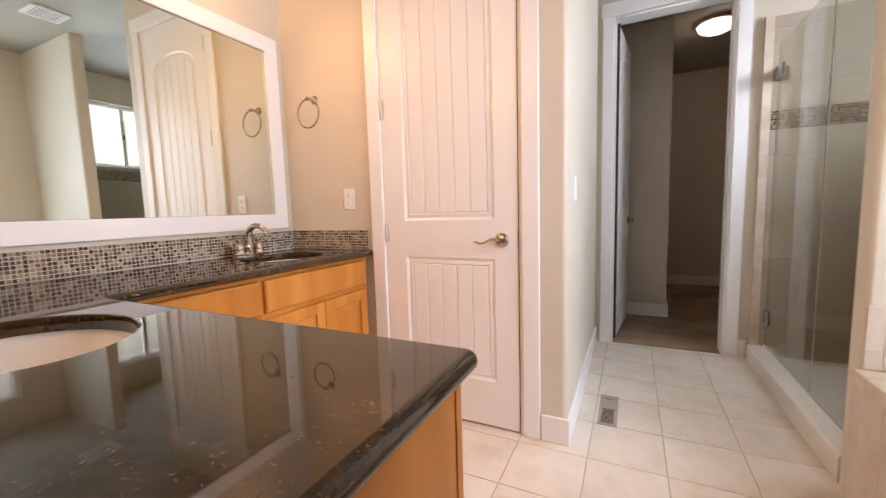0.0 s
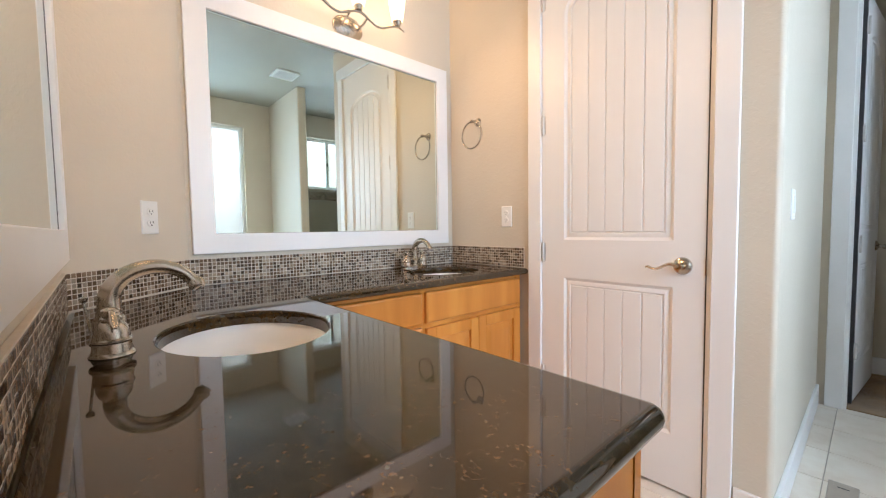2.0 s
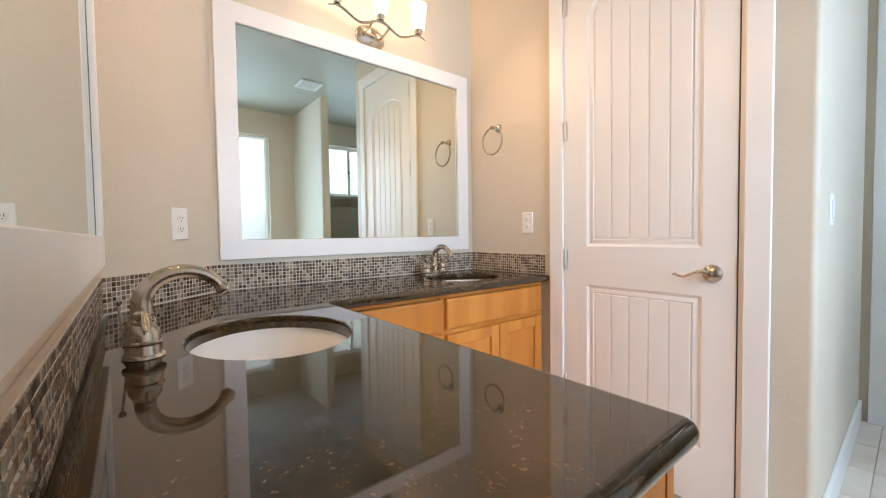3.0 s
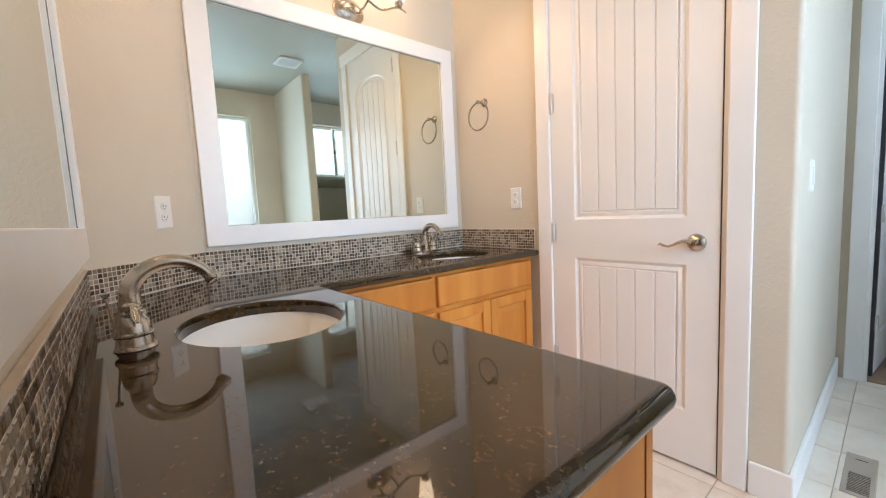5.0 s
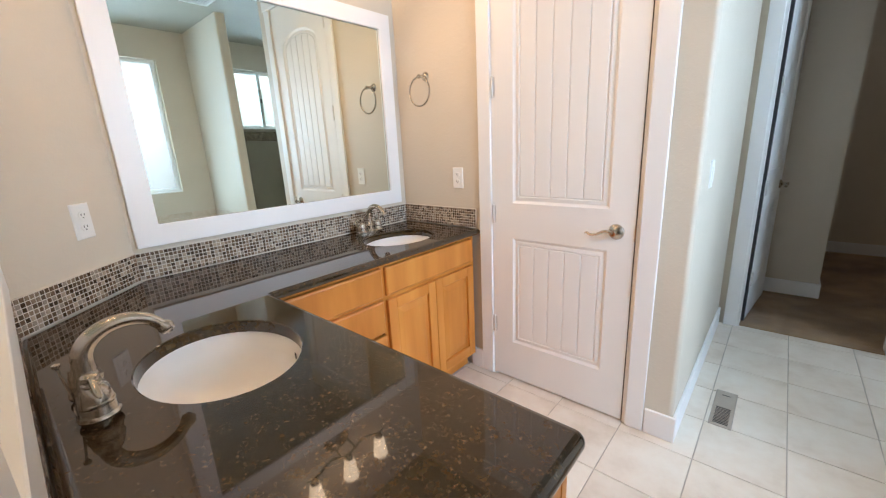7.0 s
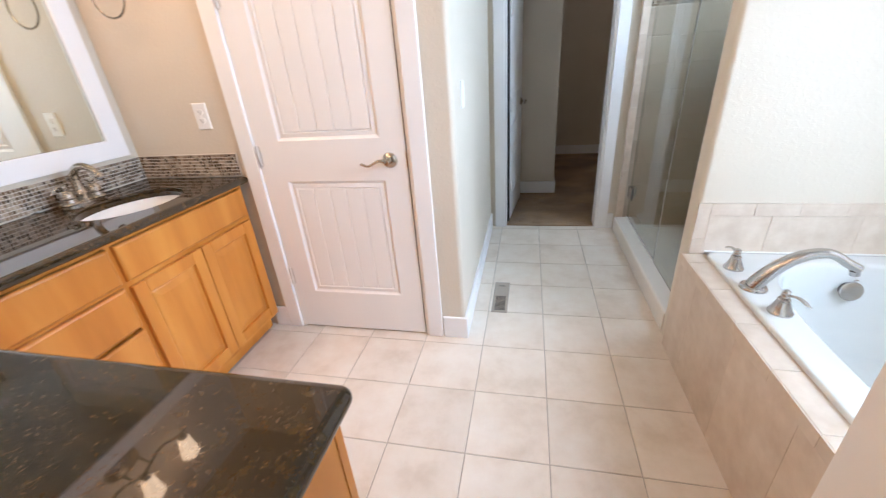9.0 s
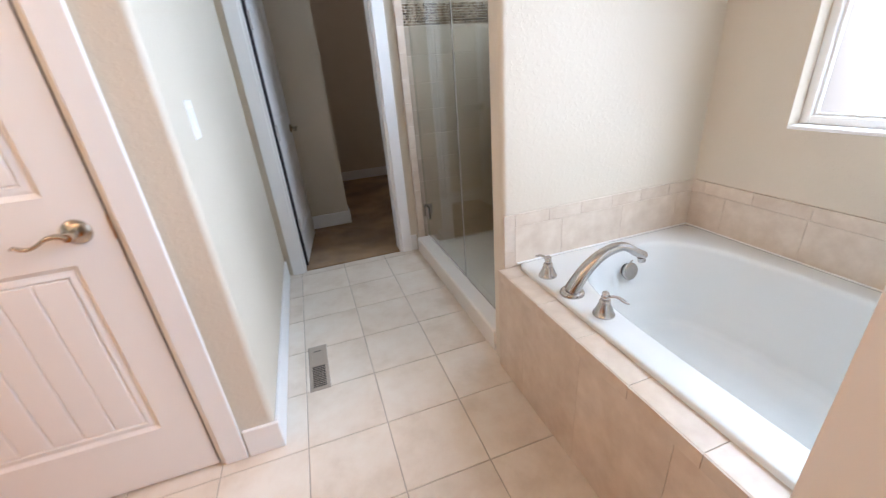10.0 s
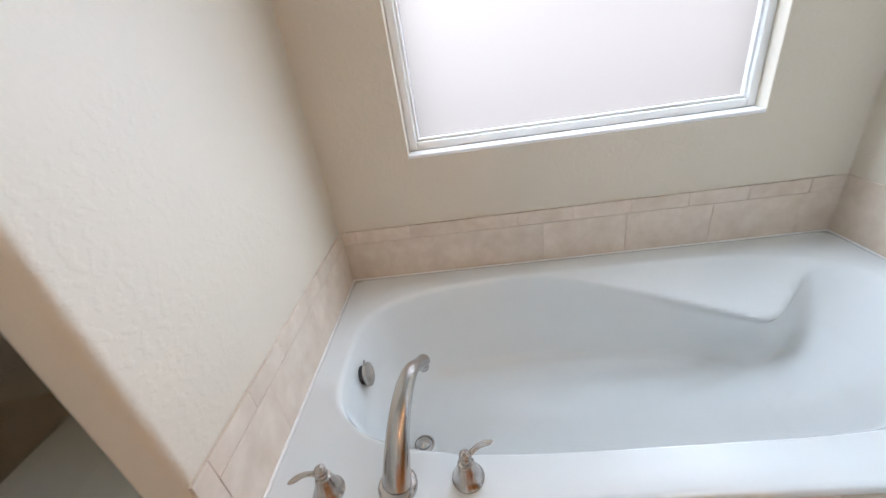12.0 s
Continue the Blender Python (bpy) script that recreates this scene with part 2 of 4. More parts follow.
def mirror_material():
    m, nodes, links, bsdf = material("mirror_silver")
    bsdf.inputs["Base Color"].default_value = (0.77, 0.85, 0.81, 1)
    bsdf.inputs["Metallic"].default_value, bsdf.inputs["Roughness"].default_value = 1.0, 0.0
    return m


def glass_material(name, colour, rough):
    m, nodes, links, bsdf = material(name)
    bsdf.inputs["Base Color"].default_value = rgba(colour)
    bsdf.inputs["Transmission Weight"].default_value, bsdf.inputs["Roughness"].default_value = 1.0, rough
    bsdf.inputs["IOR"].default_value = 1.2
    return m


def frosted_material():
    """Obscure window glass: scatters the daylight behind it."""
    m, nodes, links, bsdf = material("frosted_glass")
    bsdf.inputs["Base Color"].default_value = (0.60, 0.60, 0.585, 1)
    bsdf.inputs["Transmission Weight"].default_value, bsdf.inputs["Roughness"].default_value = 1.0, 0.55
    tr = nodes.new("ShaderNodeBsdfTranslucent")
    tr.inputs["Color"].default_value = (0.222, 0.186, 0.158, 1)
    mix = nodes.new("ShaderNodeMixShader")
    mix.inputs["Fac"].default_value = 0.92
    links.new(bsdf.outputs["BSDF"], mix.inputs[1])
    links.new(tr.outputs["BSDF"], mix.inputs[2])
    links.new(mix.outputs["Shader"], nodes["Material Output"].inputs["Surface"])
    n = noise_node(nodes, links, 140, 2)
    bumped(nodes, links, bsdf, n.outputs["Fac"], 0.3, 0.003)
    return m


def shade_material(name, colour, glow, strength):
    """Lit opal glass of a lamp."""
    m, nodes, links, bsdf = material(name)
    bsdf.inputs["Base Color"].default_value = rgba(colour)
    bsdf.inputs["Roughness"].default_value = 0.25
    bsdf.inputs["Emission Color"].default_value = rgba(glow)
    bsdf.inputs["Emission Strength"].default_value = strength
    return m


MIRROR = mirror_material()
GLASS = glass_material("shower_glass", (0.74, 0.765, 0.705), 0.0)
FROSTED = frosted_material()
SHADE = shade_material("lit_opal_glass", (0.85, 0.8, 0.7), (1.0, 0.70, 0.38), 10.0)
DOME = shade_material("lit_dome_glass", (0.85, 0.82, 0.76), (1.0, 0.88, 0.72), 6.0)

# ---------------------------------------------------------------- building helpers


def box(bm, x0, x1, y0, y1, z0, z1, bevel=0.0, seg=1):
    made = bmesh.ops.create_cube(bm, size=1.0, matrix=Matrix.LocRotScale(((x0 + x1) / 2, (y0 + y1) / 2, (z0 + z1) / 2), None, (abs(x1 - x0), abs(y1 - y0), abs(z1 - z0))))
    if bevel:
        edges = list({e for v in made["verts"] for e in v.link_edges})
        bmesh.ops.bevel(bm, geom=edges, offset=bevel, segments=seg, affect="EDGES", profile=0.5)
    return bm


def boxes(*rows, bevel=0.0):
    bm = bmesh.new()
    for r in rows:
        box(bm, *r, bevel=bevel)
    return bm


def lathe(profile, steps=28, squash=(1.0, 1.0), close=True):
    """A turned shape round z from (radius, height) pairs."""
    bm = bmesh.new()
    rings = []
    for r, z in profile:
        rings.append([bm.verts.new((r * squash[0] * math.cos(2 * math.pi * k / steps), r * squash[1] * math.sin(2 * math.pi * k / steps), z)) for k in range(steps)])
    for a, b in zip(rings, rings[1:]):
        for k in range(steps):
            bm.faces.new((a[k], a[(k + 1) % steps], b[(k + 1) % steps], b[k]))
    if close:
        if profile[0][0] > 1e-5:
            bm.faces.new(rings[0][::-1])
        if profile[-1][0] > 1e-5:
            bm.faces.new(rings[-1])
    bmesh.ops.remove_doubles(bm, verts=bm.verts, dist=1e-6)
    bmesh.ops.recalc_face_normals(bm, faces=bm.faces)
    return bm


def tube(points, radii, steps=12, closed=False, flat=1.0):
    """A round bar along points, with a radius at each of them."""
    bm = bmesh.new()
    pts = [Vector(p) for p in points]
    n = len(pts)
    rings, up = [], Vector((0, 0, 1))
    side = None
    for k in range(n):
        if closed:
            d = (pts[(k + 1) % n] - pts[k - 1]).normalized()
        else:
            d = (pts[min(k + 1, n - 1)] - pts[max(k - 1, 0)]).normalized()
        if side is None:
            side = d.cross(up) if abs(d.dot(up)) < 0.95 else d.cross(Vector((1, 0, 0)))
        side = (side - d * side.dot(d)).normalized()
        other = d.cross(side).normalized()
        r = radii[k] if hasattr(radii, "__len__") else radii
        rings.append([bm.verts.new(pts[k] + side * (r * math.cos(2 * math.pi * j / steps)) + other * (r * flat * math.sin(2 * math.pi * j / steps))) for j in range(steps)])
    pairs = list(zip(rings, rings[1:])) + ([(rings[-1], rings[0])] if closed else [])
    for a, b in pairs:
        for j in range(steps):
            bm.faces.new((a[j], a[(j + 1) % steps], b[(j + 1) % steps], b[j]))
    if not closed:
        bm.faces.new(rings[0][::-1])
        bm.faces.new(rings[-1])
    bmesh.ops.recalc_face_normals(bm, faces=bm.faces)
    return bm


def prism(outline, z0, z1):
    """A block with the given plan."""
    bm = bmesh.new()
    low = [bm.verts.new((x, y, z0)) for x, y in outline]
    high = [bm.verts.new((x, y, z1)) for x, y in outline]
    n = len(outline)
    for k in range(n):
        bm.faces.new((low[k], low[(k + 1) % n], high[(k + 1) % n], high[k]))
    bm.faces.new(low[::-1])
    bm.faces.new(high)
    bmesh.ops.recalc_face_normals(bm, faces=bm.faces)
    return bm


def arc(cx, cy, r, a0, a1, n=6):
    return [(cx + r * math.cos(radians(a0 + (a1 - a0) * k / n)), cy + r * math.sin(radians(a0 + (a1 - a0) * k / n))) for k in range(n + 1)]


def inset(outline, d):
    """The outline (counter-clockwise) moved inwards by d."""
    out, n = [], len(outline)
    for k in range(n):
        p, c, q = Vector(outline[k - 1]), Vector(outline[k]), Vector(outline[(k + 1) % n])
        a, b = (c - p).normalized(), (q - c).normalized()
        na, nb = Vector((-a.y, a.x)), Vector((-b.y, b.x))
        m = na + nb
        m = m / max(m.dot(na), 0.2) if m.length > 1e-6 else na
        out.append((c.x + m.x * d, c.y + m.y * d))
    return out


def finish(ob, smooth):
    if smooth:
        for p in ob.data.polygons:
            p.use_smooth = True
        ob.data.set_sharp_from_angle(angle=radians(smooth if smooth > 1 else 35))
    return ob


def part(name, bm, mat, parent=None, label="", smooth=0):
    """Links a bmesh as one mesh object under a thing or a part."""
    me = bpy.data.meshes.new(name)
    bm.to_mesh(me)
    bm.free()
    me.materials.append(mat)
    ob = new(name, me)
    if parent:
        ob.parent = parent
    if label:
        ob["label"] = label
    return finish(ob, smooth)


def thing(name, label, category, at=(0, 0, 0), turn=0, group="", kind=""):
    ob = new(name)
    ob.empty_display_size = 0.05
    ob.matrix_world = pose(*at, 0, 0, turn)
    return tagged(ob, label, category, group, kind)


def structure(name, bm, mat, label, category="", smooth=0):
    return tagged(part(name, bm, mat, None, "", smooth), label, category or name.split("_")[0], "", "structure")


# ---------------------------------------------------------------- setting
WX, NY, CX, SY = -1.42, 2.35, 0.21, 0.54      # west wall, door wall, corridor wall, south wall
KY, SX, TX, EX = 3.87, 1.19, 1.17, 2.165      # closet front, stub wall end, tub skirt, east wall
TOP = 2.74

structure("wall_west", boxes((-1.52, WX, 0.89, 2.47, 0, TOP)), WALL, "beige painted wall behind the long vanity")
structure("wall_corner", prism([(-1.52, 0.89), (-1.42, 0.89), (-1.07, SY), (-1.07, 0.42), (-1.15, 0.42), (-1.52, 0.80)], 0, TOP), WALL, "beige painted diagonal wall across the vanity corner")
structure("wall_south", boxes((-1.07, 0.30, 0.42, SY, 0, TOP), (0.30, 1.06, 0.42, SY, 2.46, TOP)), WALL, "beige painted wall with the entry doorway")
structure("wall_tub_end", boxes((1.06, 1.10, 0.38, 0.50, 0, TOP), (1.10, 2.30, 0.38, 0.57, 0, TOP)), WALL, "beige painted wall at the end of the bathtub")
corner = [(0.015, NY)] + arc(CX - 0.022, NY + 0.022, 0.022, -90, 0, 6) + [(CX, KY), (CX, 3.97), (0.09, 3.97), (0.09, 2.47), (0.015, 2.47)]
structure("wall_corridor", prism(corner, 0, TOP), WALL, "beige painted corridor wall with a rounded corner", smooth=35)
structure("wall_north", boxes((-1.52, -0.735, NY, 2.47, 0, TOP), (-0.735, 0.015, NY, 2.47, 2.465, TOP)), WALL, "beige painted wall holding the tall panel door")
structure("wall_linen", boxes((-0.9, 0.09, 2.95, 3.0, 0, TOP)), WALL, "plain back wall of the linen closet")
structure("wall_closet_front", boxes((CX, 0.335, KY, 3.97, 0, TOP), (0.335, 1.065, KY, 3.97, 2.465, TOP), (1.065, 2.30, KY, 3.97, 0, TOP)), WALL, "beige painted wall holding the walk-in closet doorway")
stub = arc(SX + 0.022, 2.40 + 0.022, 0.022, 270, 180, 5) + arc(SX + 0.022, 2.50 - 0.022, 0.022, 180, 90, 5) + [(EX, 2.50), (EX, 2.40)]
structure("wall_stub", prism(stub, 0, TOP), WALL, "pale painted stub wall between bathtub and shower", smooth=35)

# east wall with the two window openings
structure("wall_east", boxes(
    (EX, 2.32, 0.38, 0.90, 0, TOP), (EX, 2.32, 0.90, 2.08, 0, 0.985), (EX, 2.32, 0.90, 2.08, 2.43, TOP), (EX, 2.32, 2.08, 2.84, 0, TOP),
    (EX, 2.32, 2.84, 3.62, 0, 1.70), (EX, 2.32, 2.84, 3.62, 2.43, TOP), (EX, 2.32, 3.62, 3.97, 0, TOP)), WALL, "beige painted outer wall with two windows")

# closet and hall beyond
structure("wall_closet_side", boxes((0.09, CX, 3.97, 4.80, 0, TOP)), WALL, "beige painted side wall of the closet")
structure("wall_closet_partition", boxes((0.09, 0.775, 4.80, 6.60, 0, TOP)), WALL, "beige painted projecting wall inside the closet")
structure("wall_closet_back", boxes((0.775, 2.3, 6.60, 6.72, 0, TOP)), WALL, "beige painted back wall of the closet")
structure("wall_closet_east", boxes((2.18, 2.3, 3.97, 6.60, 0, TOP)), WALL, "beige painted closet wall")
structure("wall_hall", boxes((-0.6, 1.9, -1.5, -1.4, 0, TOP), (-0.7, -0.6, -1.5, 0.42, 0, TOP), (1.9, 2.0, -1.5, 0.38, 0, TOP)), WALL, "plain walls of the hall outside the doorway")
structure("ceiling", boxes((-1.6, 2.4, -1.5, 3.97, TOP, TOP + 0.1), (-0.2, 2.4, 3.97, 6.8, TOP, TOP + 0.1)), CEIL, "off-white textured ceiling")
structure("floor", boxes((-1.5, 2.3, 0.42, 3.89, -0.1, -0.0035)), GROUT, "cream ceramic tile floor with tan grout")
structure("carpet_closet", boxes((0.1, 2.3, 3.892, 6.7, -0.1, 0.004)), CARPET, "brown cut-pile carpet of the closet", "carpet")
structure("carpet_hall", boxes((-0.7, 2.0, -1.5, 0.416, -0.1, 0.002)), CARPET, "brown carpet of the hall", "carpet")
structure("ground", boxes((-60, 60, -60, 60, -0.5, -0.3)), BARE, "bare tan ground outside", "ground")

for n, (x0, x1, y0, y1) in enumerate([(-0.895, -0.812, 2.335, 2.35), (0.098, 0.225, 2.335, 2.35), (0.21, 0.225, 2.35, 3.852),
                                      (1.148, 1.19, 3.855, 3.87), (0.775, 2.18, 6.585, 6.60), (0.225, 0.79, 4.785, 4.80), (0.775, 0.79, 4.80, 6.585)]):
    bm = boxes((x0, x1, y0, y1, 0, 0.125), bevel=0.003)
    structure("baseboard", bm, TRIM, "white painted baseboard")


def casing(name, x0, x1, y, top, depth=0.016, width=0.078, left=True):
    """White door casing round an opening of a wall that faces -y, with the jambs inside."""
    ob = thing(name, "white painted door casing", "door frame", kind="structure")
    f = y - depth
    part("casing_leg", boxes((x0 - width, x0, f, y, 0, top), bevel=0.003), TRIM, ob)
    part("casing_leg", boxes((x1, x1 + width, f, y, 0, top), bevel=0.003), TRIM, ob)
    part("casing_head", boxes((x0 - width - 0.012, x1 + width + 0.012, f - 0.004, y, top, top + 0.095), bevel=0.003), TRIM, ob)
    part("jamb", boxes((x0, x0 + 0.016, y - 0.002, y + 0.122, 0, top - 0.002)), TRIM, ob)
    part("jamb", boxes((x1 - 0.016, x1, y - 0.002, y + 0.122, 0, top - 0.002)), TRIM, ob)
    part("jamb", boxes((x0 + 0.016, x1 - 0.016, y - 0.002, y + 0.122, top - 0.018, top - 0.002)), TRIM, ob)
    return ob


casing("door_frame_linen", -0.735, 0.015, NY, 2.462)
casing("door_frame_closet", 0.326, 1.068, KY, 2.462)


# ---------------------------------------------------------------- doors


def ring_face(bm, outer, holes, y):
    """A flat face in the plane y with holes; outlines are (x, z)."""
    edges, loops = [], []
    for loop in [outer] + holes:
        vs = [bm.verts.new((x, y, z)) for x, z in loop]
        loops.append(vs)
        edges += [bm.edges.new((vs[k], vs[(k + 1) % len(vs)])) for k in range(len(vs))]
    bmesh.ops.triangle_fill(bm, use_beauty=True, use_dissolve=False, edges=edges)
    return loops


def bridge(bm, a, b):
    for k in range(len(a)):
        bm.faces.new((a[k], a[(k + 1) % len(a)], b[(k + 1) % len(b)], b[k]))


def door_leaf(parent, w, h, t, panels):
    """A moulded two-panel door standing on z = 0, hinge edge at x = 0, faces at y = 0 and y = t; planked fields."""
    bm = bmesh.new()
    rims = []
    for y, s in ((0.0, 1.0), (t, -1.0)):
        loops = ring_face(bm, [(0, 0), (w, 0), (w, h), (0, h)], panels, y)
        rims.append(loops[0])
        for outline, loop in zip(panels, loops[1:]):
            last = loop
            for d, deep in ((0.006, 0.005), (0.014, 0.0085), (0.026, 0.004), (0.032, 0.004), (0.036, 0.009)):
                ring = [bm.verts.new((x, y + s * deep, z)) for x, z in inset(outline, d)]
                bridge(bm, last, ring)
                last = ring
            bm.faces.new(last)
    bridge(bm, rims[0], rims[1])
    bmesh.ops.recalc_face_normals(bm, faces=bm.faces)
    leaf = part("leaf", bm, DOOR, parent, smooth=25)
    for outline in panels:
        field = inset(outline, 0.038)
        xs = [p[0] for p in field]
        x0, x1, z0 = min(xs), max(xs), min(p[1] for p in field)
        count = 5
        for k in range(count):
            a, b = x0 + (x1 - x0) * k / count + 0.0015, x0 + (x1 - x0) * (k + 1) / count - 0.0015
            tops = []
            for x in (a, (2 * a + b) / 3, (a + 2 * b) / 3, b):
                zt = max(p[1] for p in field)
                for p, q in zip(field, field[1:] + field[:1]):
                    if min(p[0], q[0]) - 1e-9 <= x <= max(p[0], q[0]) + 1e-9 and abs(p[0] - q[0]) > 1e-6 and (p[1] + q[1]) / 2 > z0 + 0.05:
                        zt = p[1] + (q[1] - p[1]) * (x - p[0]) / (q[0] - p[0])
                tops.append((x, zt))
            shape = [(a, z0), (b, z0)] + tops[::-1]
            for y, s in ((0.0, 1.0), (t, -1.0)):
                pb = bmesh.new()
                back = [pb.verts.new((x, y + s * 0.009, z)) for x, z in shape]
                edge = [pb.verts.new((x, y + s * 0.0062, z)) for x, z in shape]
                front = [pb.verts.new((x, y + s * 0.0042, z)) for x, z in inset(shape, 0.003)]
                bridge(pb, back, edge)
                bridge(pb, edge, front)
                pb.faces.new(front)
                bmesh.ops.recalc_face_normals(pb, faces=pb.faces)
                part("plank", pb, DOOR, leaf)
    return leaf


def panel_outlines(w, h, side, low, mid0, mid1, high, rise):
    lower = [(side, low), (w - side, low), (w - side, mid0), (side, mid0)]
    a, b = side, w - side
    c, half = (a + b) / 2, (b - a) / 2
    upper = [(a, mid1), (b, mid1)] + [(c + half * math.cos(radians(x)), high + rise * math.sin(radians(x))) for x in range(0, 181, 12)]
    return [lower, upper]


def lever(parent, at, face, reach, mat, privacy=False):
    """A lever handle on a round rose. face: +1 or -1 along y; reach: +1 or -1 along x."""
    x, y, z = at
    h = new("lever_handle")
    h.parent = parent
    h.location = at
    bm = lathe([(0.0, 0.016), (0.013, 0.016), (0.02, 0.012), (0.030, 0.008), (0.034, 0.003), (0.035, 0.0)], 28)
    bmesh.ops.transform(bm, matrix=Matrix.Rotation(radians(90 if face < 0 else -90), 4, "X"), verts=bm.verts)
    part("rose", bm, mat, h, smooth=40)
    bm = lathe([(0.0, 0.062), (0.014, 0.062), (0.0165, 0.057), (0.0165, 0.046), (0.0125, 0.032), (0.014, 0.014), (0.0, 0.014)] if privacy else [(0.0, 0.052), (0.011, 0.052), (0.012, 0.04), (0.010, 0.028), (0.012, 0.014), (0.0, 0.014)], 20)
    bmesh.ops.transform(bm, matrix=Matrix.Rotation(radians(90 if face < 0 else -90), 4, "X"), verts=bm.verts)
    part("neck", bm, mat, h, smooth=40)
    pts = [(reach * (0.0 + 0.115 * k / 10), face * (0.046 + 0.006 * math.sin(k / 10 * math.pi)), 0.010 * math.sin(k / 10 * 2 * math.pi) - 0.004 * k / 10) for k in range(11)]
    pts += [(reach * 0.121, face * 0.044, -0.007), (reach * 0.124, face * 0.040, -0.011)]
    part("lever", tube(pts, [0.011, 0.0108, 0.0098, 0.0088, 0.008, 0.0075, 0.0072, 0.007, 0.007, 0.0068, 0.0062, 0.005, 0.003], 12, flat=0.75), mat, h, smooth=60)
    if privacy:
        bm = lathe([(0.0, 0.006), (0.0085, 0.006), (0.0105, 0.003), (0.0105, 0.0)], 20)
        bmesh.ops.transform(bm, matrix=Matrix.Translation((0, face * 0.062, 0)) @ Matrix.Rotation(radians(90 if face < 0 else -90), 4, "X"), verts=bm.verts)
        part("privacy_button", bm, mat, h, smooth=40)
        part("button_slot", boxes((-0.0012, 0.0012, face * 0.0675, face * 0.0685, -0.006, 0.006)), DARK, h)
    return h


def hinge(parent, x, y, z, mat=None):
    h = new("hinge")
    h.parent = parent
    h.location = (x, y, z)
    part("knuckle", lathe([(0.0, -0.053), (0.004, -0.051), (0.0062, -0.046), (0.0062, 0.046), (0.004, 0.051), (0.0, 0.053)], 12), mat or NICKEL, h, smooth=40)
    part("hinge_leaf", boxes((-0.014, 0.014, 0.006, 0.0085, -0.046, 0.046)), mat or NICKEL, h)
    return h


W1, H1 = 0.712, 2.43
linen = thing("door_linen", "white two-panel arched plank door, closed, with nickel lever", "door", (-0.718, NY - 0.004, 0.012), kind="structure")
door_leaf(linen, W1, H1, 0.035, panel_outlines(W1, H1, 0.111, 0.228, 0.840, 1.028, 2.12, 0.12))
lever(linen, (W1 - 0.077, 0.0, 0.93), -1, -1, NICKEL)
for z in (0.32, 0.964, 1.608, 2.222):
    hinge(linen, -0.005, -0.007, z, HINGE)
# Black strip put into the latch-side gap as its shadow.
part("gap_shadow", boxes((W1 + 0.0004, W1 + 0.0046, 0.003, 0.03, 0.0, H1)), RUBBER_AND_SHADOW, linen)
part("strike_plate", boxes((W1 + 0.0008, W1 + 0.0043, -0.004, 0.0028, 0.895, 0.965)), NICKEL, linen)

closet_door = thing("door_closet", "white two-panel plank door standing open into the closet", "door", (0.358, 3.978, 0.014), 83.5, kind="structure")
door_leaf(closet_door, 0.70, H1, 0.035, panel_outlines(0.70, H1, 0.112, 0.225, 0.838, 1.036, 2.12, 0.12))
lever(closet_door, (0.635, 0.0, 0.93), -1, -1, NICKEL)
# Black strip added at the hinge crack to draw the darkness behind it.
part("gap_shadow", boxes((-0.024, 0.0, -0.004, 0.014, 0.0, H1)), RUBBER_AND_SHADOW, closet_door)
for z in (0.32, 0.964, 1.608, 2.222):
    hinge(closet_door, -0.006, -0.012, z, HINGE)

entry = thing("door_entry", "white two-panel plank door standing open beside the bathtub", "door", (1.037, 1.295, 0.014), -90, kind="structure")
door_leaf(entry, 0.742, H1, 0.035, panel_outlines(0.742, H1, 0.112, 0.225, 0.838, 1.036, 2.12, 0.12))
lever(entry, (0.086, 0.035, 0.910), 1, 1, NICKEL)
lever(entry, (0.086, 0.0, 0.910), -1, 1, NICKEL, True)

# ---------------------------------------------------------------- vanity
CT = 0.885                                     # top of the granite
SINKS = ((-0.515, 0.862, 0.213, 0.172), (-1.075, 1.955, 0.168, 0.205))


def ellipse(cx, cy, a, b, n=48):
    return [(cx + a * math.cos(2 * math.pi * k / n), cy + b * math.sin(2 * math.pi * k / n)) for k in range(n)]


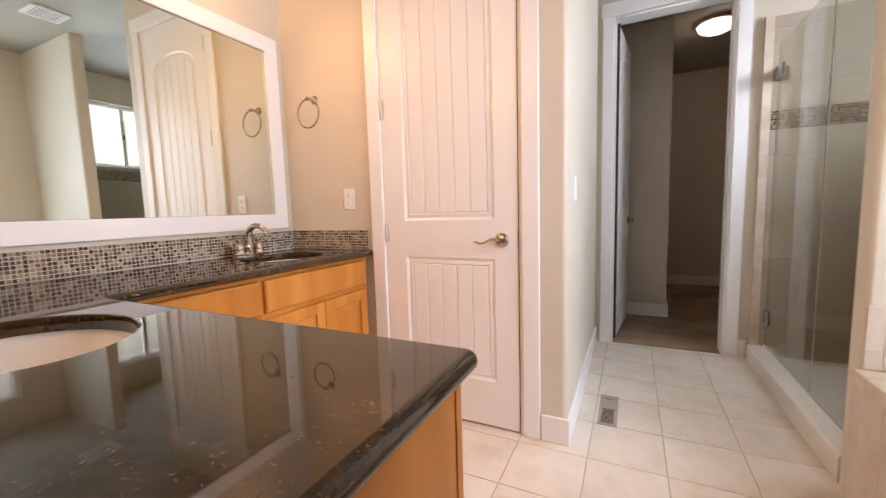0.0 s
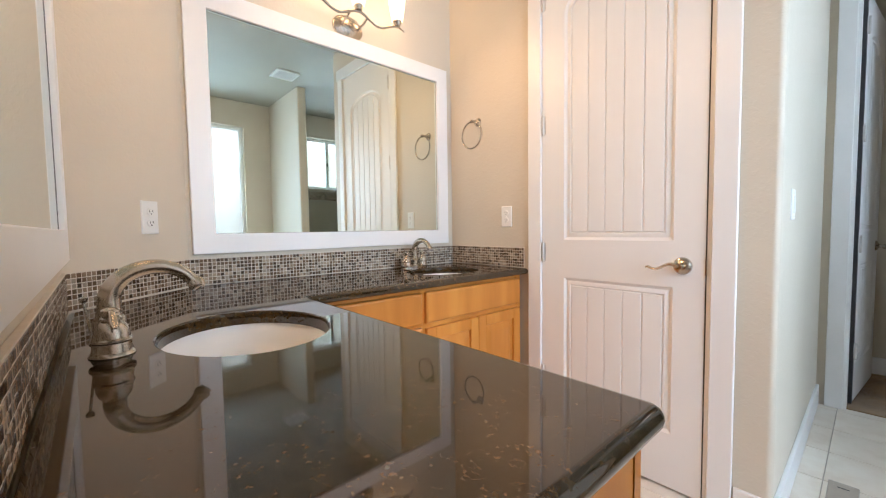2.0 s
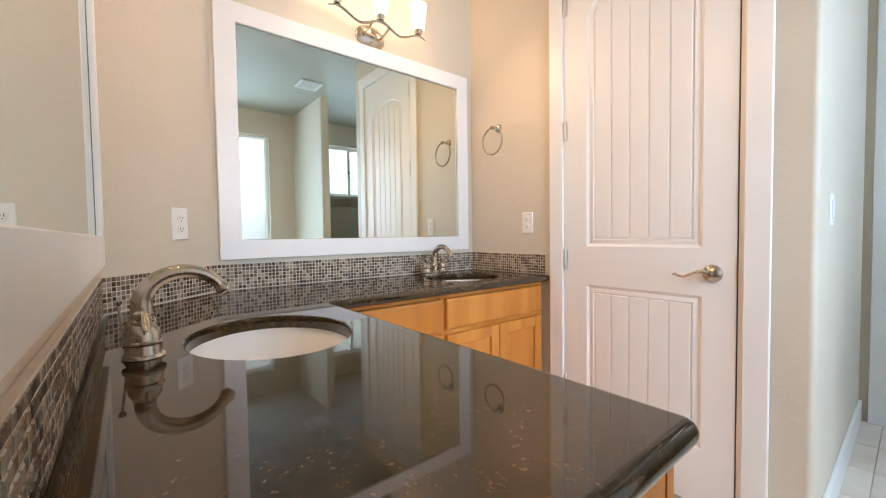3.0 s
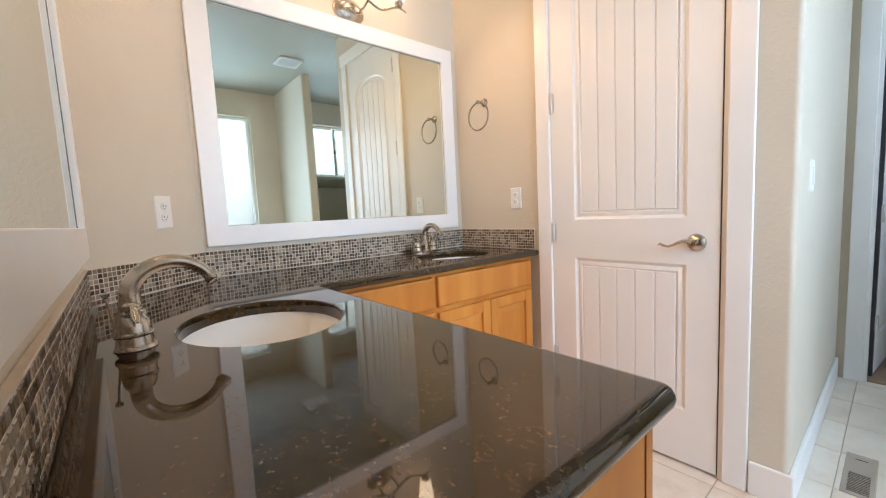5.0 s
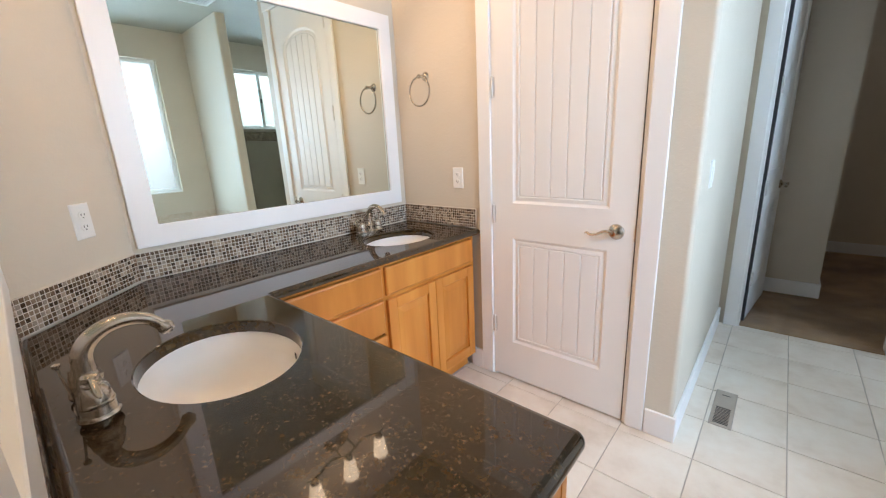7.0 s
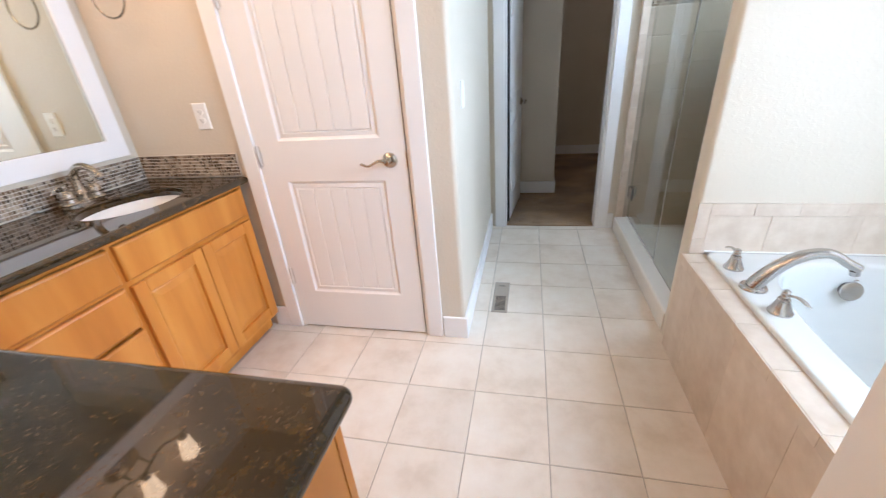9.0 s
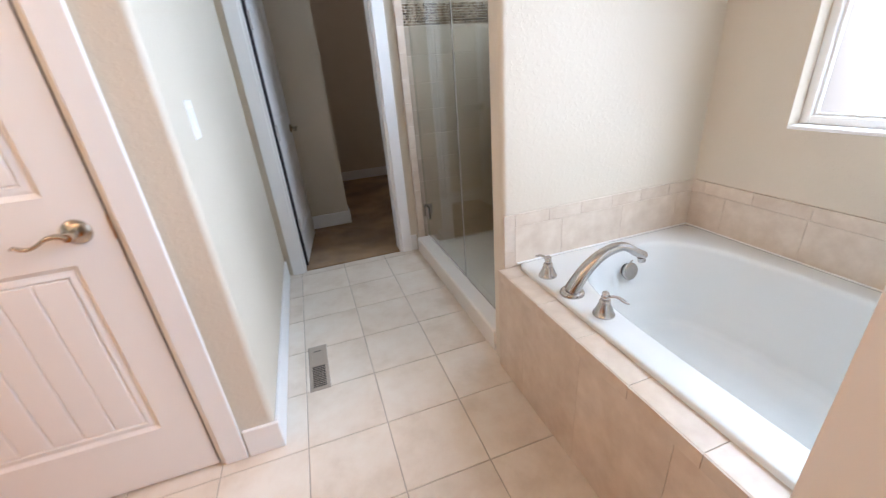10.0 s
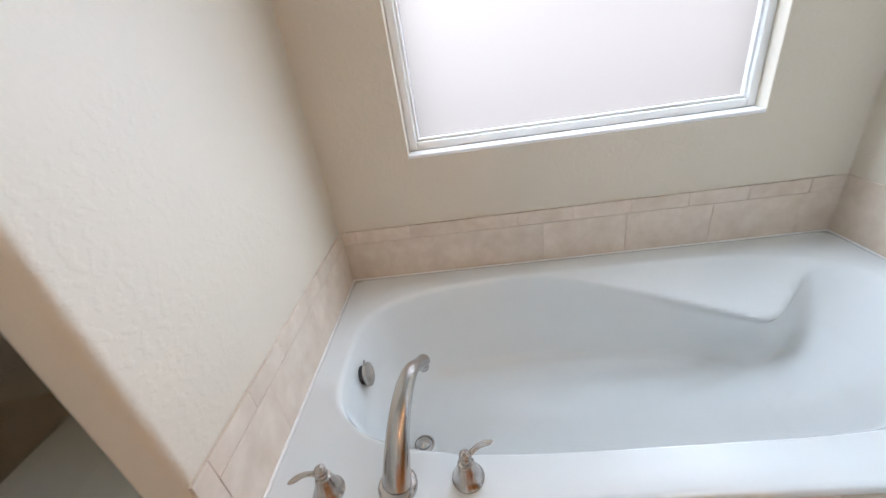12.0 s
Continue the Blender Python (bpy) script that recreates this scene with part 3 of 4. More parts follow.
def countertop():
    plan = [(-1.062, 0.546), (0.262, 0.546)] + arc(0.262 - 0.022, 1.132 - 0.022, 0.022, 0, 90, 5) + arc(-0.82 + 0.008, 1.132 + 0.008, 0.008, -90, -180, 4) + [(-0.82, 2.344), (-1.414, 2.344), (-1.414, 0.898)]
    ob = thing("granite_countertop", "L-shaped polished dark brown granite countertop with bullnose edge", "countertop")
    bm = bmesh.new()
    r, rings = 0.017, []
    for k in range(9):
        a = radians(-90 + 180 * k / 8)
        rings.append([bm.verts.new((x, y, CT - r + r * math.sin(a))) for x, y in inset(plan, r - r * math.cos(a))])
    for a, b in zip(rings, rings[1:]):
        bridge(bm, a, b)
    bmesh.ops.recalc_face_normals(bm, faces=bm.faces)
    part("bullnose_edge", bm, GRANITE, ob, smooth=40)
    bm = bmesh.new()
    border = [bm.verts.new((x, y, CT)) for x, y in inset(plan, r)]
    edges = [bm.edges.new((border[k], border[(k + 1) % len(plan)])) for k in range(len(plan))]
    for s in SINKS:
        ring = [bm.verts.new((x, y, CT)) for x, y in ellipse(*s)]
        edges += [bm.edges.new((ring[k], ring[(k + 1) % 48])) for k in range(48)]
    bmesh.ops.triangle_fill(bm, use_beauty=True, use_dissolve=False, edges=edges)
    bmesh.ops.recalc_face_normals(bm, faces=bm.faces)
    if sum(f.normal.z for f in bm.faces) < 0:
        bmesh.ops.reverse_faces(bm, faces=bm.faces)
    part("slab", bm, GRANITE, ob)
    for s in SINKS:
        bm = bmesh.new()
        chain = [[bm.verts.new((x, y, z)) for x, y in ellipse(s[0], s[1], s[2] + d, s[3] + d)] for d, z in ((0.0, CT), (-0.003, CT - 0.002), (-0.004, CT - 0.006), (-0.004, CT - 0.034), (0.002, CT - 0.034))]
        for a, b in zip(chain, chain[1:]):
            bridge(bm, a, b)
        bmesh.ops.recalc_face_normals(bm, faces=bm.faces)
        part("sink_cutout", bm, GRANITE, ob, "polished cut edge round the sink", smooth=40)
    return ob


countertop()


def basin(name, cx, cy, a, b, drain_side):
    ob = thing(name, "white oval undermount porcelain sink with steel drain", "sink", (cx, cy, CT - 0.035), group="vanity sinks")
    rows = []
    for k in range(13):
        f = k / 12
        rows.append((1.03 - 0.03 * min(1, f * 3) if f < 0.1 else max(0.0, (1 - (f * 0.985) ** 2.6)) ** 0.5, -0.145 * f ** 0.8))
    prof = [(1.12, 0.0)] + [(r, z) for r, z in rows if r > 0.12] + [(0.10, -0.146)]
    bm = lathe(prof, 48, (a, b), close=False)
    bowl = part("bowl", bm, PORCELAIN, ob, smooth=60)
    bowl.modifiers.new("wall", "SOLIDIFY").thickness = -0.006
    part("drain", lathe([(0.031, -0.1455), (0.031, -0.143), (0.024, -0.1425), (0.022, -0.147), (0.0, -0.146)], 24), STEEL, ob, smooth=40)
    part("stopper", lathe([(0.018, -0.147), (0.018, -0.139), (0.012, -0.136), (0.0, -0.1355)], 20), STEEL, ob, smooth=40)
    d = Vector(drain_side)
    p = Vector((d.x * a * 0.955, d.y * b * 0.955, -0.036))
    bm = lathe([(0.0, 0.0015), (0.0075, 0.0015), (0.0075, 0.0)], 16, (0.75, 1.3))
    bmesh.ops.transform(bm, matrix=Matrix.Translation(p) @ (-d).to_track_quat("Z", "Y").to_matrix().to_4x4(), verts=bm.verts)
    part("overflow_hole", bm, DARK, ob)
    return ob


basin("undermount_sink", *SINKS[0], (0.15, 0.985, 0))
basin("undermount_sink", *SINKS[1], (0.985, 0.15, 0))


def faucet(at, turn):
    """A nickel centerset faucet with two teapot handles; it pours along its own +y."""
    ob = thing("bathroom_faucet", "brushed nickel high-arc faucet with two lever handles", "faucet", at, turn, group="vanity faucets")
    bm = prism(inset(ellipse(0, 0, 0.082, 0.030, 36), 0.0), 0, 0.010)
    bmesh.ops.bevel(bm, geom=[e for e in bm.edges if all(v.co.z > 0.009 for v in e.verts)], offset=0.004, segments=2, affect="EDGES")
    part("base_plate", bm, NICKEL, ob, smooth=40)
    part("spout_body", lathe([(0.027, 0.008), (0.027, 0.014), (0.0235, 0.018), (0.0225, 0.036), (0.0245, 0.040), (0.0245, 0.045), (0.020, 0.050), (0.0165, 0.070), (0.0185, 0.074), (0.0185, 0.079), (0.014, 0.086), (0.0, 0.087)], 28), NICKEL, ob, smooth=35)
    pts, rad = [], []
    for k in range(17):
        a = radians(180 - 148 * k / 16)
        pts.append((0, 0.068 + 0.068 * math.cos(a), 0.096 + 0.058 * math.sin(a)))
        rad.append(0.0175 - 0.0060 * k / 16)
    pts = [(0, 0.0, 0.070), (0, 0.0, 0.086)] + pts
    rad = [0.0185, 0.018] + rad
    tip, way = Vector(pts[-1]), (Vector(pts[-1]) - Vector(pts[-2])).normalized()
    pts += [tuple(tip + way * d) for d in (0.008, 0.012, 0.020, 0.023)]
    rad += [0.0118, 0.0150, 0.0155, 0.0140]
    part("spout", tube(pts, rad, 18), NICKEL, ob, smooth=50)
    end = tip + way * 0.0225
    part("aerator", tube([tuple(end), tuple(end + way * 0.006)], [0.0115, 0.011], 18), STEEL, ob, smooth=40)
    for s in (-1, 1):
        h = new("handle")
        h.parent = ob
        h.location = (s * 0.055, 0, 0)
        part("handle_base", lathe([(0.0315, 0.008), (0.0325, 0.012), (0.0310, 0.0155), (0.0285, 0.018), (0.0265, 0.033), (0.0285, 0.036), (0.0285, 0.039), (0.0262, 0.0415), (0.0250, 0.052), (0.0215, 0.061), (0.0160, 0.067), (0.0125, 0.0695)], 32), NICKEL, h, smooth=30)
        part("handle_hub", lathe([(0.0125, 0.069), (0.0155, 0.0715), (0.0155, 0.0745), (0.0115, 0.0770), (0.0130, 0.0800), (0.0145, 0.0840), (0.0135, 0.0880), (0.0085, 0.0915), (0.0, 0.0925)], 24), NICKEL, h, smooth=35)
        lv = [(s * (0.008 + 0.050 * k / 9), 0.004 * k / 9, 0.0825 + 0.0065 * math.sin(k / 9 * 5.2) - 0.011 * (k / 9) ** 2) for k in range(10)]
        part("handle_lever", tube(lv, [0.0060, 0.0052, 0.0046, 0.0046, 0.0050, 0.0058, 0.0066, 0.0064, 0.0050, 0.002], 14, flat=0.6), NICKEL, h, smooth=60)
    part("lift_rod", tube([(0, -0.023, 0.01), (0, -0.034, 0.098)], 0.0022, 8), NICKEL, ob)
    knob = part("lift_knob", lathe([(0.0, 0.0), (0.003, 0.001), (0.0065, 0.006), (0.0065, 0.010), (0.0, 0.013)], 14), NICKEL, ob, smooth=50)
    knob.location = (0, -0.0342, 0.096)
    return ob


faucet((-0.50, 0.628, CT), 0)
faucet((-1.315, 1.955, CT), -90)


def framed_front(parent, name, u0, u1, z0, z1, t=0.019):
    """A raised-panel cabinet door in the plane u, z with its front at v = -t."""
    w = 0.052
    d = new(name)
    d.parent = parent
    for a, b in ((u0, u0 + w), (u1 - w, u1)):
        part("stile", boxes((a, b, -t, 0, z0, z1), bevel=0.002), WOOD, d)
    for a, b in ((z0, z0 + w), (z1 - w, z1)):
        part("rail", boxes((u0 + w, u1 - w, -t + 0.0004, 0, a, b), bevel=0.002), WOOD, d)
    bm = bmesh.new()
    outline = [(u0 + w, z0 + w), (u1 - w, z0 + w), (u1 - w, z1 - w), (u0 + w, z1 - w)]
    last = [bm.verts.new((x, -t + 0.012, z)) for x, z in outline]
    for dd, deep in ((0.006, 0.012), (0.012, 0.009), (0.036, 0.004), (0.038, 0.0035)):
        ring = [bm.verts.new((x, -t + deep, z)) for x, z in inset(outline, dd)]
        bridge(bm, last, ring)
        last = ring
    bm.faces.new(last)
    bmesh.ops.recalc_face_normals(bm, faces=bm.faces)
    part("raised_panel", bm, WOOD, d)
    return d


def slab_front(parent, name, u0, u1, z0, z1, t=0.019):
    bm = bmesh.new()
    outline = [(u0, z0), (u1, z0), (u1, z1), (u0, z1)]
    rings = [[bm.verts.new((x, y, z)) for x, z in inset(outline, d)] for d, y in ((0, 0), (0, -t + 0.006), (0.004, -t + 0.002), (0.009, -t), )]
    for a, b in zip(rings, rings[1:]):
        bridge(bm, a, b)
    bm.faces.new(rings[-1])
    bm.faces.new(rings[0][::-1])
    bmesh.ops.recalc_face_normals(bm, faces=bm.faces)
    return part(name, bm, WOOD, parent)


CB = 0.850                                     # underside of the granite


def vanity_cabinet(name, label, m, length, depth, columns, side_left=False, side_right=False):
    """A cabinet whose front stands in its own plane y = 0 and runs along x; columns: (x0, x1, kind)."""
    ob = thing(name, label, "cabinet", group="vanity cabinets")
    ob.matrix_world = m
    bm = boxes((0, length, 0.0, 0.018, 0.80 + 0.036, CB), (0, length, 0, 0.018, 0.10, 0.135), (0, 0.03, 0, 0.018, 0.135, 0.836), (length - 0.03, length, 0, 0.018, 0.135, 0.836))
    for x0, x1, kind in columns[1:]:
        box(bm, x0 - 0.022, x0 + 0.006, 0, 0.018, 0.135, 0.836)
    box(bm, 0.03, length - 0.03, 0.001, 0.018, 0.672, 0.696)
    part("face_frame", bm, WOOD, ob)
    part("side_panel", boxes((0.002, 0.018, 0.018, depth, 0.10, CB - 0.001)), WOOD, ob)
    part("side_panel", boxes((length - 0.018, length - 0.002, 0.018, depth, 0.10, CB - 0.001)), WOOD, ob)
    part("bottom_panel", boxes((0.018, length - 0.018, 0.020, depth, 0.10, 0.116)), WOOD, ob)
    part("back_panel", boxes((0.018, length - 0.018, depth - 0.01, depth, 0.116, CB - 0.001)), WOOD, ob)
    part("inner_panel", boxes((0.03, length - 0.03, 0.0185, 0.024, 0.136, 0.835)), WOOD, ob)
    part("toe_kick", boxes((0.0, length, 0.065, 0.08, 0, 0.10)), WOOD, ob)
    for x0, x1, kind in columns:
        if kind == "drawers":
            for z0, z1 in ((0.697, 0.832), (0.525, 0.682), (0.335, 0.510), (0.128, 0.320)):
                slab_front(ob, "drawer_front", x0, x1, z0, z1)
        else:
            slab_front(ob, "drawer_front", x0, x1, 0.697, 0.832)
            mid = (x0 + x1) / 2
            if kind == "pair":
                framed_front(ob, "door", x0, mid - 0.002, 0.128, 0.675)
                framed_front(ob, "door", mid + 0.002, x1, 0.128, 0.675)
            else:
                framed_front(ob, "door", x0, x1, 0.128, 0.675)
    return ob


# along the west wall, front facing +x; its x runs along +y
vanity_cabinet("vanity_cabinet", "honey maple vanity cabinet with drawers and two raised-panel doors", pose(-0.862, 1.122, 0, 0, 0, 90), 1.205, 0.53,
               [(0.03, 0.510, "drawers"), (0.532, 1.180, "pair")])
# along the south wall, front facing +y
vanity_cabinet("vanity_cabinet", "honey maple vanity cabinet at the end of the counter", pose(0.240, 1.100, 0, 0, 0, 180), 1.10, 0.545,
               [(0.035, 0.42, "single"), (0.44, 1.07, "pair")])

# ---------------------------------------------------------------- mosaic backsplash
MP, MZ0, MROWS = 0.0151, CT + 0.002, 7


def mosaic_tile(bm, m, c=0.0063, t=0.0045):
    vs = []
    for d, h in ((c, 0.0), (c, t - 0.001), (c - 0.001, t)):
        vs.append([bm.verts.new(m @ Vector((sx * d, -h, sz * d))) for sx, sz in ((-1, -1), (1, -1), (1, 1), (-1, 1))])
    bridge(bm, vs[0], vs[1])
    bridge(bm, vs[1], vs[2])
    bm.faces.new(vs[2])


tile_bm = bmesh.new()
mosaic_tile(tile_bm, Matrix.Identity(4))
bmesh.ops.recalc_face_normals(tile_bm, faces=tile_bm.faces)
MOSAIC_MESH = bpy.data.meshes.new("mosaic_tile")
tile_bm.to_mesh(MOSAIC_MESH)
tile_bm.free()
MOSAIC_MESH.materials.append(MOSAIC)


def splash(name, m, length, single=False):
    """A strip of mosaic on a wall; its own x runs along the wall, -y points into the room."""
    ob = thing(name, "strip of small brown, grey and tan mosaic tiles above the counter", "backsplash", kind="structure")
    ob.matrix_world = m
    part("grout_bed", boxes((0, length, -0.0084, 0.0, MZ0 - 0.001, MZ0 + MP * MROWS + 0.002)), PALE_GROUT, ob)
    n = int(length / MP)
    bm = bmesh.new()
    for k in range(n):
        for j in range(MROWS):
            jig = random.uniform(-0.0004, 0.0004)
            at = Vector(((k + 0.5) * length / n + jig, -0.005 + random.uniform(-0.0006, 0.0004), MZ0 + (j + 0.5) * MP))
            if single and (k + 0.5) * length / n > length - 0.60:
                t = new("mosaic_tile", MOSAIC_MESH)
                t.parent = ob
                t.location = at
            else:
                mosaic_tile(bm, Matrix.Translation(at))
    if bm.verts:
        bmesh.ops.recalc_face_normals(bm, faces=bm.faces)
        rest = part("mosaic_tiles", bm, MOSAIC, ob)
        rest["kind"] = "stuff"
    else:
        bm.free()
    return ob


splash("backsplash_west", pose(WX + 0.001, 0.894, 0, 0, 0, 90), 1.446)
splash("backsplash_north", pose(-1.410, NY - 0.001, 0, 0, 0, 0), 0.565)
splash("backsplash_corner", pose(-1.0735, 0.5415, 0, 0, 0, 135), 0.488)
splash("backsplash_south", pose(0.262, SY + 0.001, 0, 0, 0, 180), 1.328)

# ---------------------------------------------------------------- mirrors


def ring_frame(x0, x1, z0, z1, rail, front, back, ease):
    """A mitred rectangular frame in the x, z plane."""
    bm = bmesh.new()
    outer = [(x0, z0), (x1, z0), (x1, z1), (x0, z1)]
    rings = [[bm.verts.new((x, y, z)) for x, z in inset(outer, d)] for d, y in ((0, back), (0, front + ease), (ease, front), (rail - ease, front), (rail, front + ease), (rail, back))]
    for a, b in zip(rings, rings[1:] + rings[:1]):
        bridge(bm, a, b)
    bmesh.ops.remove_doubles(bm, verts=bm.verts, dist=1e-6)
    bmesh.ops.recalc_face_normals(bm, faces=bm.faces)
    return bm


def framed_mirror(name, m, w, h, rail, label):
    """A mirror in a flat white frame; its own x runs along the wall, -y points into the room, z = 0 at its foot."""
    ob = thing(name, label, "mirror", group="vanity mirrors")
    ob.matrix_world = m
    part("mirror_glass", boxes((rail - 0.006, w - rail + 0.006, -0.006, -0.001, rail - 0.006, h - rail + 0.006)), MIRROR, ob)
    part("frame", ring_frame(0, w, 0, h, rail, -0.020, -0.0005, 0.002), TRIM, ob)
    # Dark ring that paints the shadow line where the frame meets the glass.
    part("glass_gap_shadow", ring_frame(rail, w - rail, rail, h - rail, 0.0009, -0.0070, -0.0062, 0.0), DARK, ob, "thin dark strip drawn as the shadow gap round the glass")
    return ob


framed_mirror("framed_mirror", pose(WX, 0.905, 1.012, 0, 0, 90), 1.395, 1.075, 0.083, "large wall mirror in a wide flat white frame")
framed_mirror("framed_mirror", pose(0.20, SY, 1.030, 0, 0, 180), 1.245, 1.075, 0.083, "large wall mirror in a wide flat white frame beside the doorway")


# ---------------------------------------------------------------- wall fittings


def sconce(at, turn):
    """Three opal bell shades on a wavy nickel arm; its own x runs along the wall, -y into the room."""
    ob = thing("vanity_light", "three-light wall sconce with lit bell shades on a wavy nickel arm", "wall light", at, turn)
    bm = lathe([(0.0, 0.030), (0.030, 0.029), (0.052, 0.024), (0.066, 0.016), (0.072, 0.013), (0.080, 0.011), (0.085, 0.006), (0.086, 0.0)], 40, (1.0, 0.72))
    bmesh.ops.transform(bm, matrix=Matrix.Translation((0, 0, 0.012)) @ Matrix.Rotation(radians(90), 4, "X"), verts=bm.verts)
    part("back_plate", bm, NICKEL, ob, smooth=40)
    for x in (-0.048, 0.048):
        part("stem", tube([(x, -0.018, 0.012), (x, -0.075, 0.016), (x, -0.118, 0.034)], 0.006, 10), NICKEL, ob, smooth=50)
    bm = lathe([(0.0, 0.012), (0.005, 0.011), (0.008, 0.006), (0.008, 0.0)], 14)
    bmesh.ops.transform(bm, matrix=Matrix.Translation((0, -0.028, 0.012)) @ Matrix.Rotation(radians(90), 4, "X"), verts=bm.verts)
    part("cap_nut", bm, NICKEL, ob, smooth=50)
    arm = [(-0.275 + 0.55 * k / 32, -0.118, 0.030 + 0.019 * math.cos(2 * math.pi * (-0.275 + 0.55 * k / 32) / 0.23)) for k in range(33)]
    part("arm", tube(arm, [0.003 + 0.004 * min(1, k / 4, (32 - k) / 4) for k in range(33)], 10), NICKEL, ob, smooth=60)
    for x in (-0.23, 0.0, 0.23):
        k = min(32, max(0, round((x + 0.275) / 0.55 * 32)))
        z = arm[k][2]
        s = new("lamp_holder")
        s.parent = ob
        s.location = (x, -0.118, z)
        part("holder_cup", lathe([(0.006, 0.0), (0.016, 0.006), (0.020, 0.018), (0.024, 0.024), (0.024, 0.032), (0.0, 0.032)], 20), NICKEL, s, smooth=40)
        shade = part("shade", lathe([(0.023, 0.030), (0.028, 0.033), (0.032, 0.055), (0.0375, 0.095), (0.043, 0.135), (0.046, 0.158), (0.0435, 0.158), (0.0405, 0.135), (0.035, 0.095), (0.0295, 0.055), (0.022, 0.036)], 28, close=False), SHADE, s, "lit cream opal glass bell shade", smooth=50)
        shade.visible_shadow = False
    return ob


first_light = sconce((WX, 1.628, 2.125), 90)
tagged(first_light, group="vanity lights")
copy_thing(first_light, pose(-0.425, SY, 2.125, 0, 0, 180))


def towel_ring(at):
    ob = thing("towel_ring", "brushed nickel towel ring on the beige wall", "towel ring", at)
    bm = lathe([(0.0, 0.018), (0.012, 0.017), (0.020, 0.010), (0.025, 0.004), (0.026, 0.0)], 24)
    bmesh.ops.transform(bm, matrix=Matrix.Rotation(radians(90), 4, "X"), verts=bm.verts)
    part("mount", bm, NICKEL, ob, smooth=40)
    part("post", tube([(0, -0.012, 0), (0, -0.05, -0.002), (0, -0.056, -0.006)], [0.009, 0.008, 0.009], 12), NICKEL, ob, smooth=50)
    bm = lathe([(0.0, 0.012), (0.006, 0.011), (0.0115, 0.004), (0.0115, -0.004), (0.006, -0.011), (0.0, -0.012)], 16)
    bmesh.ops.transform(bm, matrix=Matrix.Translation((0, -0.056, -0.004)) @ Matrix.Rotation(radians(90), 4, "X"), verts=bm.verts)
    part("finial", bm, NICKEL, ob, smooth=50)
    r = 0.078
    part("ring", tube([(r * math.sin(2 * math.pi * k / 40), -0.056, -0.006 - r + r * math.cos(2 * math.pi * k / 40)) for k in range(40)], 0.0048, 10, closed=True), NICKEL, ob, smooth=60)
    return ob


towel_ring((-1.183, NY, 1.735))


def outlet(at, turn, rocker=False):
    ob = thing("light_switch" if rocker else "power_outlet", "white plastic wall switch plate" if rocker else "white plastic duplex outlet plate", "switch" if rocker else "outlet", at, turn)
    bm = bmesh.new()
    o = [(-0.036, -0.058), (0.036, -0.058), (0.036, 0.058), (-0.036, 0.058)]
    rings = [[bm.verts.new((x, y, z)) for x, z in inset(o, d)] for d, y in ((0, 0), (0, -0.003), (0.003, -0.006))]
    for a, b in zip(rings, rings[1:]):
        bridge(bm, a, b)
    bm.faces.new(rings[-1])
    bmesh.ops.recalc_face_normals(bm, faces=bm.faces)
    part("plate", bm, PLASTIC, ob)
    if rocker:
        part("rocker", boxes((-0.0165, 0.0165, -0.0095, -0.0055, -0.033, 0.033), bevel=0.0015), PLASTIC, ob)
    else:
        for z in (-0.0195, 0.0195):
            bm = lathe([(0.0, 0.0085), (0.0155, 0.0085), (0.0168, 0.006), (0.0168, 0.004)], 24, (1.0, 0.84))
            bmesh.ops.transform(bm, matrix=Matrix.Translation((0, 0, z)) @ Matrix.Rotation(radians(90), 4, "X"), verts=bm.verts)
            f = part("socket_face", bm, PLASTIC, ob, smooth=40)
            part("slot", boxes((-0.0075, -0.0055, -0.0092, -0.008, z - 0.002, z + 0.007), (0.0055, 0.0075, -0.0092, -0.008, z - 0.001, z + 0.006), (-0.002, 0.002, -0.0092, -0.008, z - 0.0095, z - 0.0055)), DARK, f)
    for z in ((-0.044, 0.044) if rocker else (0.0,)):
        bm = lathe([(0.0, 0.0075), (0.003, 0.007), (0.0035, 0.0055)], 12)
        bmesh.ops.transform(bm, matrix=Matrix.Translation((0, 0, z)) @ Matrix.Rotation(radians(90), 4, "X"), verts=bm.verts)
        part("screw", bm, PLASTIC, ob)
    return ob


outlet((-1.289, 0.759, 1.157), 135)
outlet((-0.968, NY, 1.166), 0)
outlet((CX, 2.588, 1.176), 90, True)


def floor_register(at):
    ob = thing("floor_register", "almond metal floor vent with dark slots set in the tiles", "floor vent", at)
    w, l = 0.092, 0.335
    bm = bmesh.new()
    o = [(-w / 2, -l / 2), (w / 2, -l / 2), (w / 2, l / 2), (-w / 2, l / 2)]
    rings = [[bm.verts.new((x, y, z)) for x, y in inset(o, d)] for d, z in ((0, 0.0), (0.004, 0.004), (0.016, 0.005))]
    bridge(bm, rings[0], rings[1])
    bridge(bm, rings[1], rings[2])
    bmesh.ops.recalc_face_normals(bm, faces=bm.faces)
    part("rim", bm, VENT, ob)
    part("blank_plate", boxes((-0.030, 0.030, 0.0, 0.152, 0.001, 0.0045)), VENT, ob)
    part("damper_slot", boxes((-0.018, 0.018, 0.115, 0.121, 0.0046, 0.0052)), DARK, ob)
    part("duct", boxes((-0.030, 0.030, -0.152, 0.0, 0.0005, 0.0012)), DARK, ob)
    for k in range(12):
        y = -0.148 + 0.148 * k / 12
        part("louvre", boxes((-0.030, 0.030, y, y + 0.0026, 0.0012, 0.0036)), VENT, ob)
    return ob


floor_register((0.368, 2.752, 0.0))


